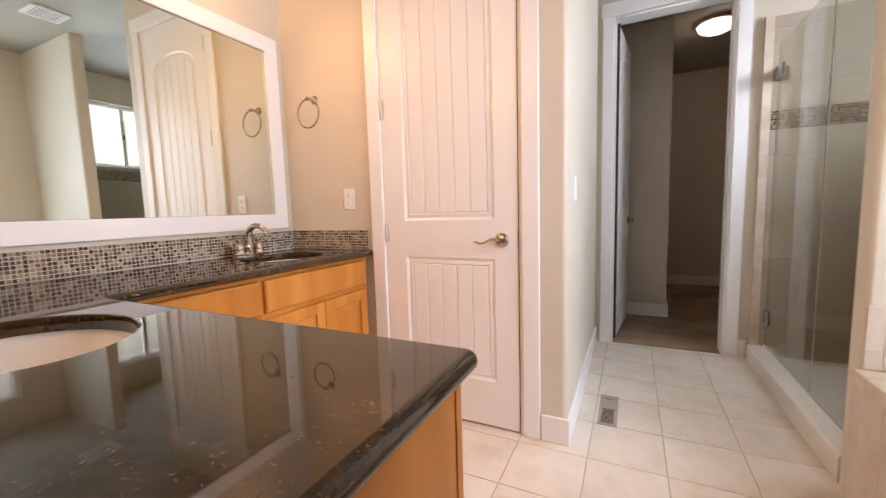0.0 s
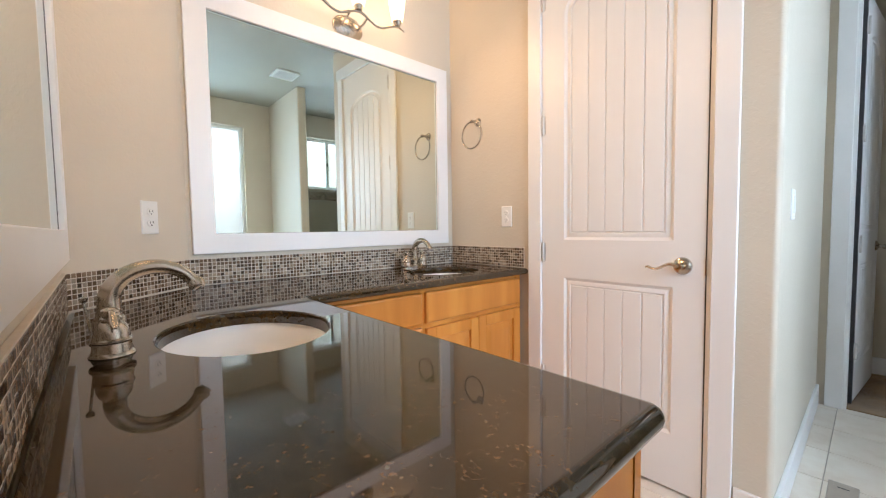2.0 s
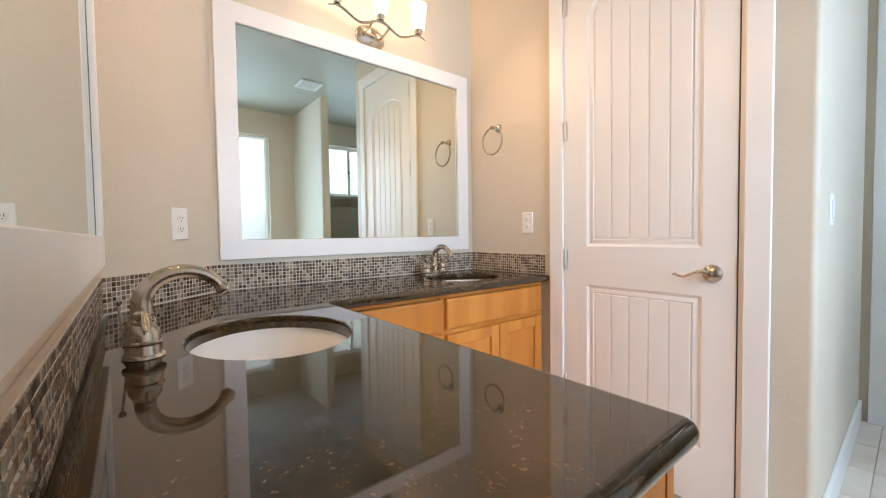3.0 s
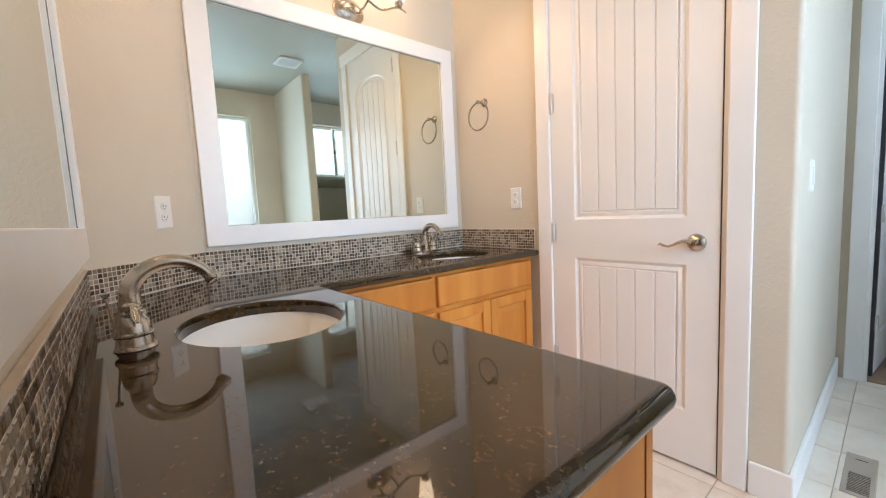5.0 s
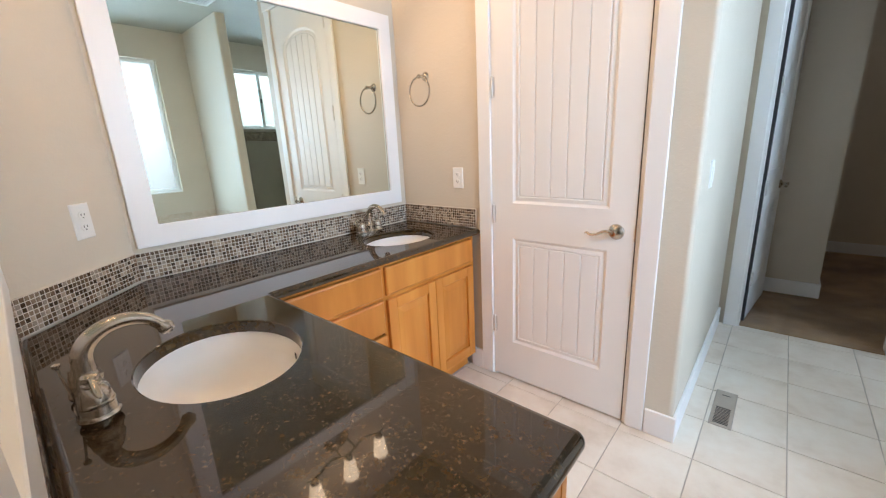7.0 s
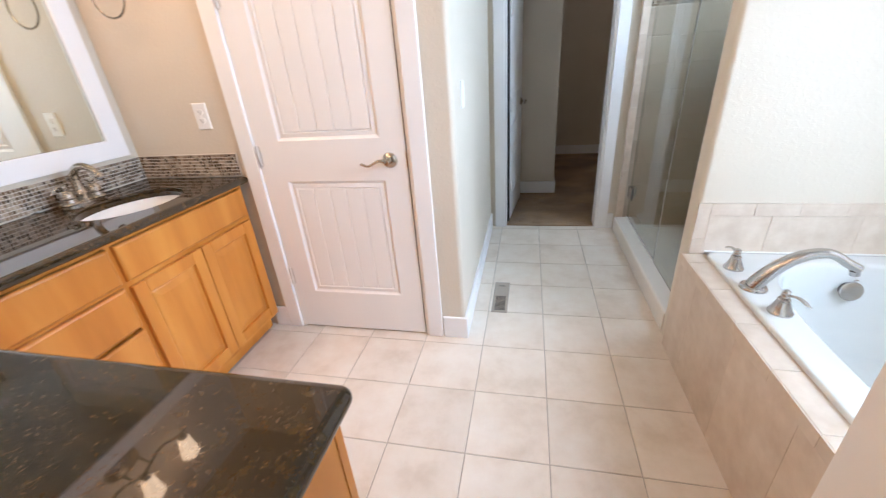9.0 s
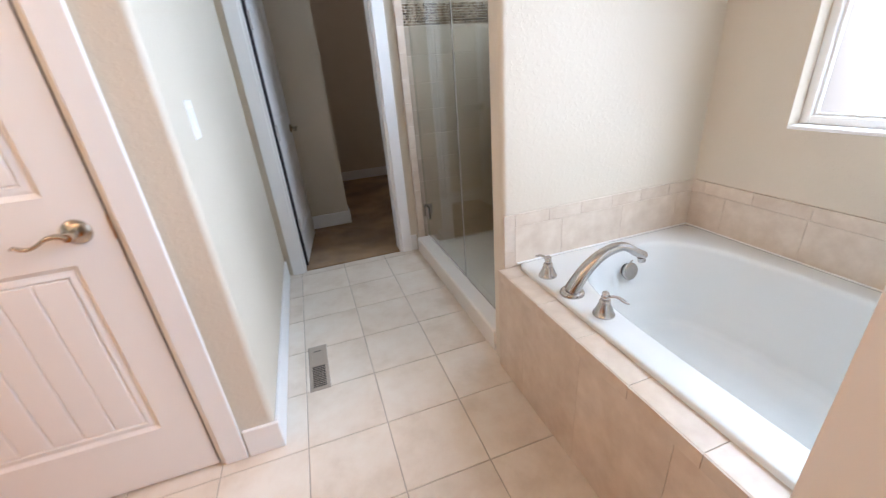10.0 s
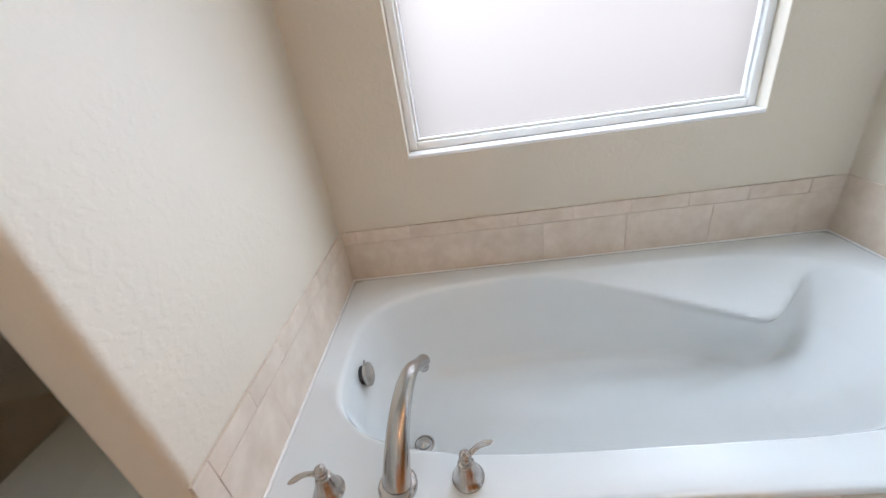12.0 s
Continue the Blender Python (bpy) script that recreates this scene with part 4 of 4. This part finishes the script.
def ceiling_register(at):
    ob = thing("ceiling_vent", "white square ceiling exhaust grille", "vent", at)
    part("frame", boxes((-0.12, 0.12, -0.12, -0.095, -0.014, 0), (-0.12, 0.12, 0.095, 0.12, -0.014, 0), (-0.12, -0.095, -0.095, 0.095, -0.014, 0), (0.095, 0.12, -0.095, 0.095, -0.014, 0), bevel=0.003), PLASTIC, ob)
    part("backing", boxes((-0.095, 0.095, -0.095, 0.095, -0.002, -0.001)), DARK, ob)
    for k in range(9):
        y = -0.093 + 0.0212 * k
        part("slat", boxes((-0.095, 0.095, y, y + 0.009, -0.013, -0.004)), PLASTIC, ob)
    return ob


ceiling_register((0.93, 2.17, TOP))


def dome_light(at):
    ob = thing("ceiling_light", "lit frosted dome ceiling light with dark bronze rim", "ceiling light", at)
    part("rim", lathe([(0.0, 0.0), (0.165, 0.0), (0.172, -0.012), (0.165, -0.03), (0.150, -0.034), (0.150, -0.02), (0.0, -0.02)], 36), BRONZE, ob, smooth=40)
    d = part("dome", lathe([(0.150, -0.030), (0.145, -0.055), (0.125, -0.080), (0.09, -0.098), (0.045, -0.108), (0.0, -0.110)], 36), DOME, ob, "lit frosted glass dome", smooth=60)
    d.visible_shadow = False
    return ob


dome_light((1.13, 5.08, TOP))

# ---------------------------------------------------------------- bathtub
TZ = 0.512


def bathtub():
    ob = thing("bathtub", "white acrylic drop-in soaking bathtub with sculpted armrests", "bathtub")
    x0, x1, y0, y1 = 1.248, 2.156, 0.581, 2.389
    cx, cy = (x0 + x1) / 2 + 0.012, (y0 + y1) / 2
    n = 180
    bm = bmesh.new()

    def squircle(hx, hy, p, sx=0.0, sy=0.0):
        out = []
        for k in range(n):
            a = 2 * math.pi * k / n
            c, s = math.cos(a), math.sin(a)
            r = (abs(c) ** p + abs(s) ** p) ** (-1.0 / p)
            out.append((cx + sx + hx * r * c, cy + sy + hy * r * s))
        return out

    rings = []
    outer = squircle((x1 - x0) / 2, (y1 - y0) / 2, 60, -0.012)
    rings.append([(x, y, TZ - 0.022) for x, y in outer])
    rings.append([(x, y, TZ - 0.006) for x, y in outer])
    rings.append([(x, y, TZ) for x, y in squircle((x1 - x0) / 2 - 0.006, (y1 - y0) / 2 - 0.006, 50, -0.012)])
    rings.append([(x, y, TZ) for x, y in squircle((x1 - x0) / 2 - 0.016, (y1 - y0) / 2 - 0.016, 40, -0.012)])
    table = [(0.0, 1.348, 2.074, 0.655, 2.316, 3.7), (-0.004, 1.354, 2.068, 0.663, 2.310, 3.6), (-0.014, 1.360, 2.062, 0.672, 2.304, 3.5), (-0.085, 1.372, 2.050, 0.720, 2.293, 3.4),
             (-0.18, 1.386, 2.036, 0.790, 2.272, 3.4), (-0.26, 1.400, 2.022, 0.870, 2.246, 3.4), (-0.33, 1.420, 2.000, 0.97, 2.21, 3.4), (-0.372, 1.455, 1.962, 1.06, 2.188, 3.3),
             (-0.392, 1.50, 1.915, 1.17, 2.168, 3.1), (-0.397, 1.64, 1.78, 1.40, 1.90, 2.6)]

    def step(a, b, v):
        f = max(0.0, min(1.0, (v - a) / (b - a)))
        return f * f * (3 - 2 * f)

    for k in range(41):
        dz = -0.397 * (k / 40) ** 1.15 if k < 38 else (-0.388, -0.3935, -0.397)[k - 38]
        row = [np.interp(-dz, [-r[0] for r in table], [r[c] for r in table]) for c in range(1, 6)]
        xa, xb, ya, yb, p = row
        ring = []
        for x, y in squircle((xb - xa) / 2, (yb - ya) / 2, p, (xa + xb) / 2 - cx, (ya + yb) / 2 - cy):
            # armrests: below a crease that falls towards the sloping back, the long walls stand further in
            fall = (1 - step(0.85, 1.70, y)) * step(0.74, 0.98, y)
            crease, inward = 0.012 + 0.125 * fall, 0.165 * fall
            side = (x - (xa + xb) / 2) / ((xb - xa) / 2)
            depth = -dz
            push = inward * (depth / crease) ** 1.7 if depth < crease else inward * (1 - 0.20 * step(crease, crease + 0.045, depth) - 0.5 * step(crease + 0.03, 0.38, depth))
            x -= push * (1.0 if side > 0 else -0.25) * step(0.35, 0.75, abs(side))
            ring.append((x, y, TZ + dz))
        rings.append(ring)
    vs = [[bm.verts.new(p) for p in ring] for ring in rings]
    for a, b in zip(vs, vs[1:]):
        bridge(bm, a, b)
    bm.faces.new(vs[-1])
    bmesh.ops.recalc_face_normals(bm, faces=bm.faces)
    if sum(f.normal.z * f.calc_area() for f in bm.faces) < 0:
        bmesh.ops.reverse_faces(bm, faces=bm.faces)
    shell = part("shell", bm, ACRYLIC, ob, smooth=70)
    # overflow plate on the foot wall
    of = new("overflow")
    of.parent = ob
    of.matrix_world = Matrix.Translation((1.728, 2.280, 0.412)) @ Matrix.Rotation(radians(80), 4, "X")
    part("overflow_collar", lathe([(0.030, -0.02), (0.030, 0.006), (0.0, 0.006)], 28), RUBBER_AND_SHADOW, of, smooth=40)
    part("overflow_plate", lathe([(0.036, 0.006), (0.039, 0.010), (0.038, 0.016), (0.034, 0.018), (0.0, 0.0185)], 32), STEEL, of, smooth=40)
    part("overflow_lever", tube([(0, 0.034, 0.010), (0.006, 0.044, 0.012), (0.014, 0.046, 0.013)], 0.003, 8), STEEL, of)
    dr = new("drain")
    dr.parent = ob
    dr.location = (1.675, 2.130, 0.1185)
    part("drain_ring", lathe([(0.036, 0.0), (0.036, 0.004), (0.030, 0.006), (0.026, 0.001), (0.0, 0.001)], 28), STEEL, dr, smooth=40)
    part("drain_plug", lathe([(0.022, 0.001), (0.022, 0.012), (0.016, 0.016), (0.006, 0.018), (0.0, 0.024)], 24), STEEL, dr, smooth=40)
    return ob


bathtub()


def tub_spout(at):
    ob = thing("tub_spout", "tall curved brushed nickel bathtub spout on the rim", "faucet", at, -13)
    part("escutcheon", lathe([(0.042, 0.0), (0.042, 0.006), (0.038, 0.012), (0.034, 0.014), (0.0, 0.014)], 32), STEEL, ob, smooth=40)
    pts, rad = [], []
    for k in range(19):
        f = k / 18
        x = 0.248 * f ** 1.25
        z = 0.01 + 0.150 * math.sin(min(1.0, f * 1.12) * math.pi * 0.62) - 0.20 * max(0, f - 0.72) ** 1.4
        pts.append((x, 0, z))
        rad.append(0.0325 - 0.0175 * f ** 0.75 + 0.003 * max(0, f - 0.8) * 5)
    part("spout", tube(pts, rad, 20, flat=0.82), STEEL, ob, smooth=60)
    tip = pts[-1]
    part("outlet_ring", tube([(tip[0] - 0.008, 0, tip[2] - 0.006), (tip[0] - 0.004, 0, tip[2] - 0.022)], [0.014, 0.013], 16), STEEL, ob, smooth=50)
    return ob


def tub_handle(at, turn):
    ob = thing("bathtub_valve", "brushed nickel lever valve handle on the bathtub rim", "faucet handle", at, turn, group="bathtub handles")
    part("base", lathe([(0.034, 0.0), (0.034, 0.005), (0.030, 0.009), (0.026, 0.022), (0.020, 0.036), (0.0165, 0.044), (0.018, 0.048), (0.016, 0.053), (0.010, 0.056), (0.0, 0.056)], 28), STEEL, ob, smooth=35)
    part("hub", lathe([(0.009, 0.054), (0.0125, 0.060), (0.0125, 0.066), (0.0105, 0.070), (0.012, 0.074), (0.011, 0.079), (0.006, 0.083), (0.0, 0.084)], 20), STEEL, ob, smooth=40)
    pts = [(0.006 + 0.064 * k / 8, 0, 0.064 + 0.008 * math.sin(k / 8 * 4.2) - 0.0 * k) for k in range(9)]
    part("lever", tube(pts, [0.007, 0.0065, 0.006, 0.006, 0.0065, 0.0075, 0.008, 0.0065, 0.003], 12, flat=0.6), STEEL, ob, smooth=60)
    return ob


tub_spout((1.302, 2.098, TZ))
tub_handle((1.300, 2.246, TZ), 100)
tub_handle((1.312, 1.950, TZ), -55)

# ---------------------------------------------------------------- windows


def window(name, y0, y1, z0, z1, label, slider=False):
    """A white vinyl window set into the opening of the east wall, with frosted panes."""
    ob = thing(name, label, "window", kind="structure")
    a, b = EX + 0.055, EX + 0.105
    f = 0.030
    part("window_frame", boxes((a, b, y0, y0 + f, z0, z1), (a, b, y1 - f, y1, z0, z1), (a, b, y0 + f, y1 - f, z0, z0 + f), (a, b, y0 + f, y1 - f, z1 - f, z1), bevel=0.003), PLASTIC, ob)
    g = 0.010
    i0, i1, k0, k1 = y0 + f, y1 - f, z0 + f, z1 - f
    part("glazing_bead", boxes((a + 0.012, b - 0.01, i0, i0 + g, k0, k1), (a + 0.012, b - 0.01, i1 - g, i1, k0, k1), (a + 0.012, b - 0.01, i0 + g, i1 - g, k0, k0 + g), (a + 0.012, b - 0.01, i0 + g, i1 - g, k1 - g, k1), bevel=0.002), PLASTIC, ob)
    spans = [(i0, i1)]
    if slider:
        mid = (i0 + i1) / 2
        part("meeting_rail", boxes((a + 0.004, b - 0.006, mid - 0.022, mid + 0.022, k0, k1), bevel=0.003), PLASTIC, ob)
        part("latch", boxes((a - 0.012, a + 0.004, mid - 0.010, mid + 0.010, (k0 + k1) / 2 - 0.03, (k0 + k1) / 2 + 0.03), bevel=0.003), DARK, ob)
        spans = [(i0, mid - 0.022), (mid + 0.022, i1)]
    for p, q in spans:
        pane = part("pane", boxes((a + 0.026, a + 0.030, p + 0.004, q - 0.004, k0 + 0.004, k1 - 0.004)), FROSTED, ob, "frosted obscure glass")
        pane.visible_shadow = False
    # painted drywall return with a rounded sill edge
    part("window_sill", boxes((EX - 0.004, a, y0 - 0.0, y1 + 0.0, z0 - 0.012, z0 + 0.0015), bevel=0.003), TRIM, ob)
    return ob


window("window_tub", 0.90, 2.08, 0.985, 2.43, "large white vinyl window with frosted glass above the bathtub")
window("window_shower", 2.84, 3.62, 1.70, 2.43, "white vinyl sliding window high in the shower", True)

# ---------------------------------------------------------------- tiled surfaces


def slab_mesh(name, a, b, t, mat, bevel=0.0018):
    """A tile a x b lying in its own xy plane with its top at z = 0, slightly eased edges."""
    bm = bmesh.new()
    o = [(-a / 2, -b / 2), (a / 2, -b / 2), (a / 2, b / 2), (-a / 2, b / 2)]
    rings = [[bm.verts.new((x, y, z)) for x, y in inset(o, d)] for d, z in ((0, -t), (0, -bevel), (bevel * 0.4, -bevel * 0.35), (bevel * 1.2, 0.0))]
    for p, q in zip(rings, rings[1:]):
        bridge(bm, p, q)
    bm.faces.new(rings[-1])
    bmesh.ops.recalc_face_normals(bm, faces=bm.faces)
    me = bpy.data.meshes.new(name)
    bm.to_mesh(me)
    bm.free()
    me.materials.append(mat)
    return me


MESHES = {}


def tile(parent, name, m, a, b, t, mat):
    key = (name, round(a, 3), round(b, 3), mat.name)
    if key not in MESHES:
        MESHES[key] = slab_mesh(name, a, b, t, mat, 0.0005 if name in ("skirt_tile", "splash_tile", "edge_tile") else 0.0018)
    ob = new(name, MESHES[key])
    ob.parent = parent
    ob.matrix_parent_inverse = parent.matrix_world.inverted()
    ob.matrix_world = m
    return ob


def tiled(parent, name, m, u0, u1, v0, v1, pu, pv, ou, ov, mat, gap=0.004, t=0.008, holes=()):
    """Tiles on the plane of m (x, y in it, z out of it) between u0..u1, v0..v1 on a grid of pitch pu, pv through ou, ov."""
    i0, i1 = math.floor((u0 - ou) / pu + 1e-6), math.ceil((u1 - ou) / pu - 1e-6)
    j0, j1 = math.floor((v0 - ov) / pv + 1e-6), math.ceil((v1 - ov) / pv - 1e-6)
    for i in range(i0, i1):
        for j in range(j0, j1):
            a0, a1 = max(u0, ou + i * pu), min(u1, ou + (i + 1) * pu)
            b0, b1 = max(v0, ov + j * pv), min(v1, ov + (j + 1) * pv)
            if a1 - a0 < 0.012 or b1 - b0 < 0.012:
                continue
            if any(h[0] < (a0 + a1) / 2 < h[1] and h[2] < (b0 + b1) / 2 < h[3] for h in holes):
                continue
            lift = random.uniform(-0.0003, 0.0003)
            tile(parent, name, m @ Matrix.Translation(((a0 + a1) / 2, (b0 + b1) / 2, lift)), a1 - a0 - gap, b1 - b0 - gap, t, mat)


FACE_S = pose(0, 0, 0, 90, 0, 0)              # x stays x, y turns to z, out of it is -y


def plane_y(y):
    return Matrix.Translation((0, y, 0)) @ FACE_S


def plane_x(x):                                # runs along -y, faces -x
    return Matrix.Translation((x, 0, 0)) @ pose(0, 0, 0, 90, 0, -90)


# bathtub surround: a tiled skirt, deck and low splash
deck = thing("tub_deck", "sandstone ceramic tile deck and skirt around the bathtub", "tub surround", kind="structure")
part("deck_core", boxes((TX + 0.0022, 1.262, 0.574, 2.398, 0, 0.486)), TAN_GROUT, deck)
part("deck_base", boxes((1.262, 2.158, 0.575, 2.397, -0.0, 0.09)), GROUT, deck)
tiled(deck, "skirt_tile", plane_x(TX), -2.405, -0.575, 0.0, 0.452, 0.33, 0.452, -2.405 - 0.13, 0.0, TUB_TILE, 0.0007)
tiled(deck, "edge_tile", plane_x(TX - 0.002), -2.405, -0.575, 0.452, 0.4955, 0.207, 0.0435, -2.397 - 0.12, 0.452, TUB_TILE, 0.0014)
tiled(deck, "deck_tile", Matrix.Translation((0, 0, 0.4965)), TX + 0.0015, 1.262, 0.575, 2.397, 0.30, 0.207, TX + 0.0015, 2.397 - 0.207 * 9 - 0.085, TUB_TILE, 0.0014)


splash_tub = thing("tub_splash", "low sandstone tile splash around the bathtub", "tile splash", kind="structure")
part("splash_bed", boxes((1.196, EX - 0.001, 2.394, 2.3995, 0.50, 0.722), (EX - 0.006, EX - 0.0005, 0.575, 2.394, 0.50, 0.722), (1.20, EX - 0.006, 0.5705, 0.576, 0.50, 0.722)), TAN_GROUT, splash_tub)
tiled(splash_tub, "splash_tile", plane_y(2.391), 1.24, EX - 0.008, 0.513, 0.672, 0.305, 0.159, 1.24 + 0.22, 0.513, TUB_TILE, 0.0014)
tiled(splash_tub, "edge_tile", plane_y(2.391), 1.24, EX - 0.008, 0.672, 0.725, 0.155, 0.053, 1.24, 0.672, TUB_TILE, 0.0014)
tiled(splash_tub, "edge_tile", plane_y(2.391), 1.192, 1.24, 0.500, 0.725, 0.048, 0.155, 1.192, 0.570, TUB_TILE, 0.0014)
tiled(splash_tub, "splash_tile", plane_x(EX - 0.009), -2.391, -0.580, 0.513, 0.672, 0.305, 0.159, -2.391 + 0.16, 0.513, TUB_TILE, 0.0008)
tiled(splash_tub, "edge_tile", plane_x(EX - 0.009), -2.391, -0.580, 0.672, 0.725, 0.205, 0.053, -2.391 + 0.06, 0.672, TUB_TILE, 0.0008)
M180 = Matrix.Translation((0, 0.578, 0)) @ pose(0, 0, 0, 90, 0, 180)
tiled(splash_tub, "splash_tile", M180, -(EX - 0.008), -1.20, 0.513, 0.725, 0.305, 0.212, -(EX - 0.008), 0.513, TUB_TILE, 0.0014)
part("caulk_line", tube([(1.25, 2.388, TZ + 0.001), (2.153, 2.388, TZ + 0.001)], 0.004, 8), CAULK, splash_tub)
part("caulk_line", tube([(2.153, 2.388, TZ + 0.001), (2.153, 0.584, TZ + 0.001)], 0.004, 8), CAULK, splash_tub)
part("caulk_line", tube([(2.153, 0.584, TZ + 0.001), (1.25, 0.584, TZ + 0.001)], 0.004, 8), CAULK, splash_tub)

# shower: pan, kerb, tiled walls, mosaic band and glass
pan = thing("shower_pan", "biscuit acrylic shower pan with a raised kerb", "shower pan", kind="structure")
part("pan_floor", boxes((1.325, EX - 0.012, 2.512, 3.828, 0.0, 0.045), bevel=0.004), BISCUIT, pan)
bm = boxes((1.190, 1.328, 2.504, 3.832, 0.0, 0.112))
bmesh.ops.bevel(bm, geom=[e for e in bm.edges if all(v.co.z > 0.1 for v in e.verts)], offset=0.016, segments=4, affect="EDGES", profile=0.5)
part("kerb", bm, BISCUIT, pan, smooth=40)
part("pan_drain", lathe([(0.05, 0.045), (0.05, 0.048), (0.0, 0.048)], 24), STEEL, pan).location = (1.72, 3.17, 0)

shower = thing("shower_tiling", "cream tiled shower walls with a brown mosaic band", "shower wall", kind="structure")
FY, NYS = 3.838, 2.512
part("tile_bed", boxes((1.25, EX, FY + 0.002, KY - 0.0005, 0.04, 2.24), (EX - 0.009, EX - 0.0005, 2.5, 2.84, 0.04, 2.24), (EX - 0.009, EX - 0.0005, 2.84, 3.62, 0.04, 1.698), (EX - 0.009, EX - 0.0005, 3.62, FY, 0.04, 2.24), (1.25, EX, 2.5005, NYS - 0.003, 0.04, 2.24)), SHOWER_GROUT, shower)
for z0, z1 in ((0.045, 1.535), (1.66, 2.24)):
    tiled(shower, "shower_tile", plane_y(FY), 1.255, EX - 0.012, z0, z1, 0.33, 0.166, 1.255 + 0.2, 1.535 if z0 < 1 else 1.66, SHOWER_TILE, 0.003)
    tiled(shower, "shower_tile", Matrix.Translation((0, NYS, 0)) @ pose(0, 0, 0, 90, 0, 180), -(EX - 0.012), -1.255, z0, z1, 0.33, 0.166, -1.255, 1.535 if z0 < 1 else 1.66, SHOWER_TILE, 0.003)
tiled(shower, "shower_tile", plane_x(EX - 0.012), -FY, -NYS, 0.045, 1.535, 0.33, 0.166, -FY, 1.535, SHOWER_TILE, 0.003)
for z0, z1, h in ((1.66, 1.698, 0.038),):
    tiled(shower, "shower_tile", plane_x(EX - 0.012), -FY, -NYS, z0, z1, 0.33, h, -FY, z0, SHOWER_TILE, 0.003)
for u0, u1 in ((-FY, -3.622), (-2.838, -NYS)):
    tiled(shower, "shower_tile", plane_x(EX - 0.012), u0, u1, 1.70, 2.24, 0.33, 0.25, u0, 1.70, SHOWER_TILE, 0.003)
tiled(shower, "edge_tile", plane_y(FY - 0.003), 1.206, 1.254, 0.0, 2.25, 0.048, 0.152, 1.206, 0.02, TUB_TILE, 0.0008, 0.03)


def band(u0, u1, put):
    """Small square mosaic between z 1.54 and 1.66."""
    bm = bmesh.new()
    rows, pitch = 8, 0.0153
    n = int((u1 - u0) / pitch)
    for j in range(rows):
        for k in range(n):
            a, z = u0 + (u1 - u0) * (k + 0.5) / n, 1.5375 + pitch * (j + 0.5)
            d, c = random.uniform(0.0, 0.0012), 0.0060
            p = [bm.verts.new(put(a + sx * c, z + sz * c, d)) for sx, sz in ((-1, -1), (1, -1), (1, 1), (-1, 1))]
            q = [bm.verts.new(put(a + sx * c, z + sz * c, -0.003)) for sx, sz in ((-1, -1), (1, -1), (1, 1), (-1, 1))]
            bridge(bm, q, p)
            bm.faces.new(p)
    bmesh.ops.recalc_face_normals(bm, faces=bm.faces)
    ob = part("mosaic_band", bm, MOSAIC, shower, "band of small dark brown and grey mosaic tiles")
    ob["kind"] = "stuff"


band(1.256, EX - 0.012, lambda u, z, d: (u, FY - d, z))
band(NYS, FY, lambda u, z, d: (EX - 0.012 - d, u, z))
band(1.256, EX - 0.012, lambda u, z, d: (u, NYS + d, z))

screen = thing("shower_screen", "frameless clear glass shower door with a fixed side panel", "shower door")
GX = 1.282
door_glass = part("glass_door", boxes((GX - 0.004, GX + 0.004, 3.062, 3.818, 0.125, 2.06), bevel=0.001), GLASS, screen, "clear frameless glass door")
side_glass = part("fixed_panel", boxes((GX - 0.004, GX + 0.004, 2.516, 3.056, 0.114, 2.06), bevel=0.001), GLASS, screen, "fixed clear glass panel")
door_glass.visible_shadow = side_glass.visible_shadow = False
for z in (0.318, 1.885):
    h = new("hinge")
    h.parent = screen
    h.location = (GX, 3.79, z)
    part("clamp", boxes((-0.013, -0.0042, -0.055, 0.010, -0.045, 0.045), (0.0042, 0.013, -0.055, 0.010, -0.045, 0.045), bevel=0.002), STEEL, h)
    part("wall_plate", boxes((-0.016, 0.056, 0.034, 0.043, -0.045, 0.045), bevel=0.003), STEEL, h)
    part("pivot", boxes((-0.012, 0.030, 0.008, 0.036, -0.026, 0.026), bevel=0.002), STEEL, h)
part("seal_strip", boxes((GX - 0.003, GX + 0.003, 3.0565, 3.0615, 0.125, 2.06)), CAULK, screen)
part("door_sweep", boxes((GX - 0.0045, GX + 0.0045, 3.064, 3.816, 0.113, 0.1248)), CAULK, screen)

# floor tiles: the grid passes through (0.611, 2.288) with a pitch of 0.305
floor_ob = bpy.data.objects["floor"]
blocked = [(-1.6, -0.862, 0.3, 2.4), (-1.6, 0.24, 0.3, 1.10), (1.262, 2.4, 0.3, 4.0), (-1.6, 0.1, 2.47, 4.0)]
for i in range(-7, 3):
    for j in range(-6, 6):
        a0, a1 = 0.611 + i * 0.305, 0.611 + (i + 1) * 0.305
        b0, b1 = 2.288 + j * 0.305, 2.288 + (j + 1) * 0.305
        a0, b0, b1, a1 = max(a0, -1.5), max(b0, 0.42), min(b1, 3.89), min(a1, 1.20)
        if b1 - b0 < 0.02 or a1 - a0 < 0.02 or any(h[0] < a0 and a1 < h[1] and h[2] < b0 and b1 < h[3] for h in blocked):
            continue
        tile(floor_ob, "floor_tile", Matrix.Translation(((a0 + a1) / 2, (b0 + b1) / 2, random.uniform(-0.0003, 0.0003))), a1 - a0 - 0.0036, b1 - b0 - 0.0036, 0.009, FLOOR_TILE)
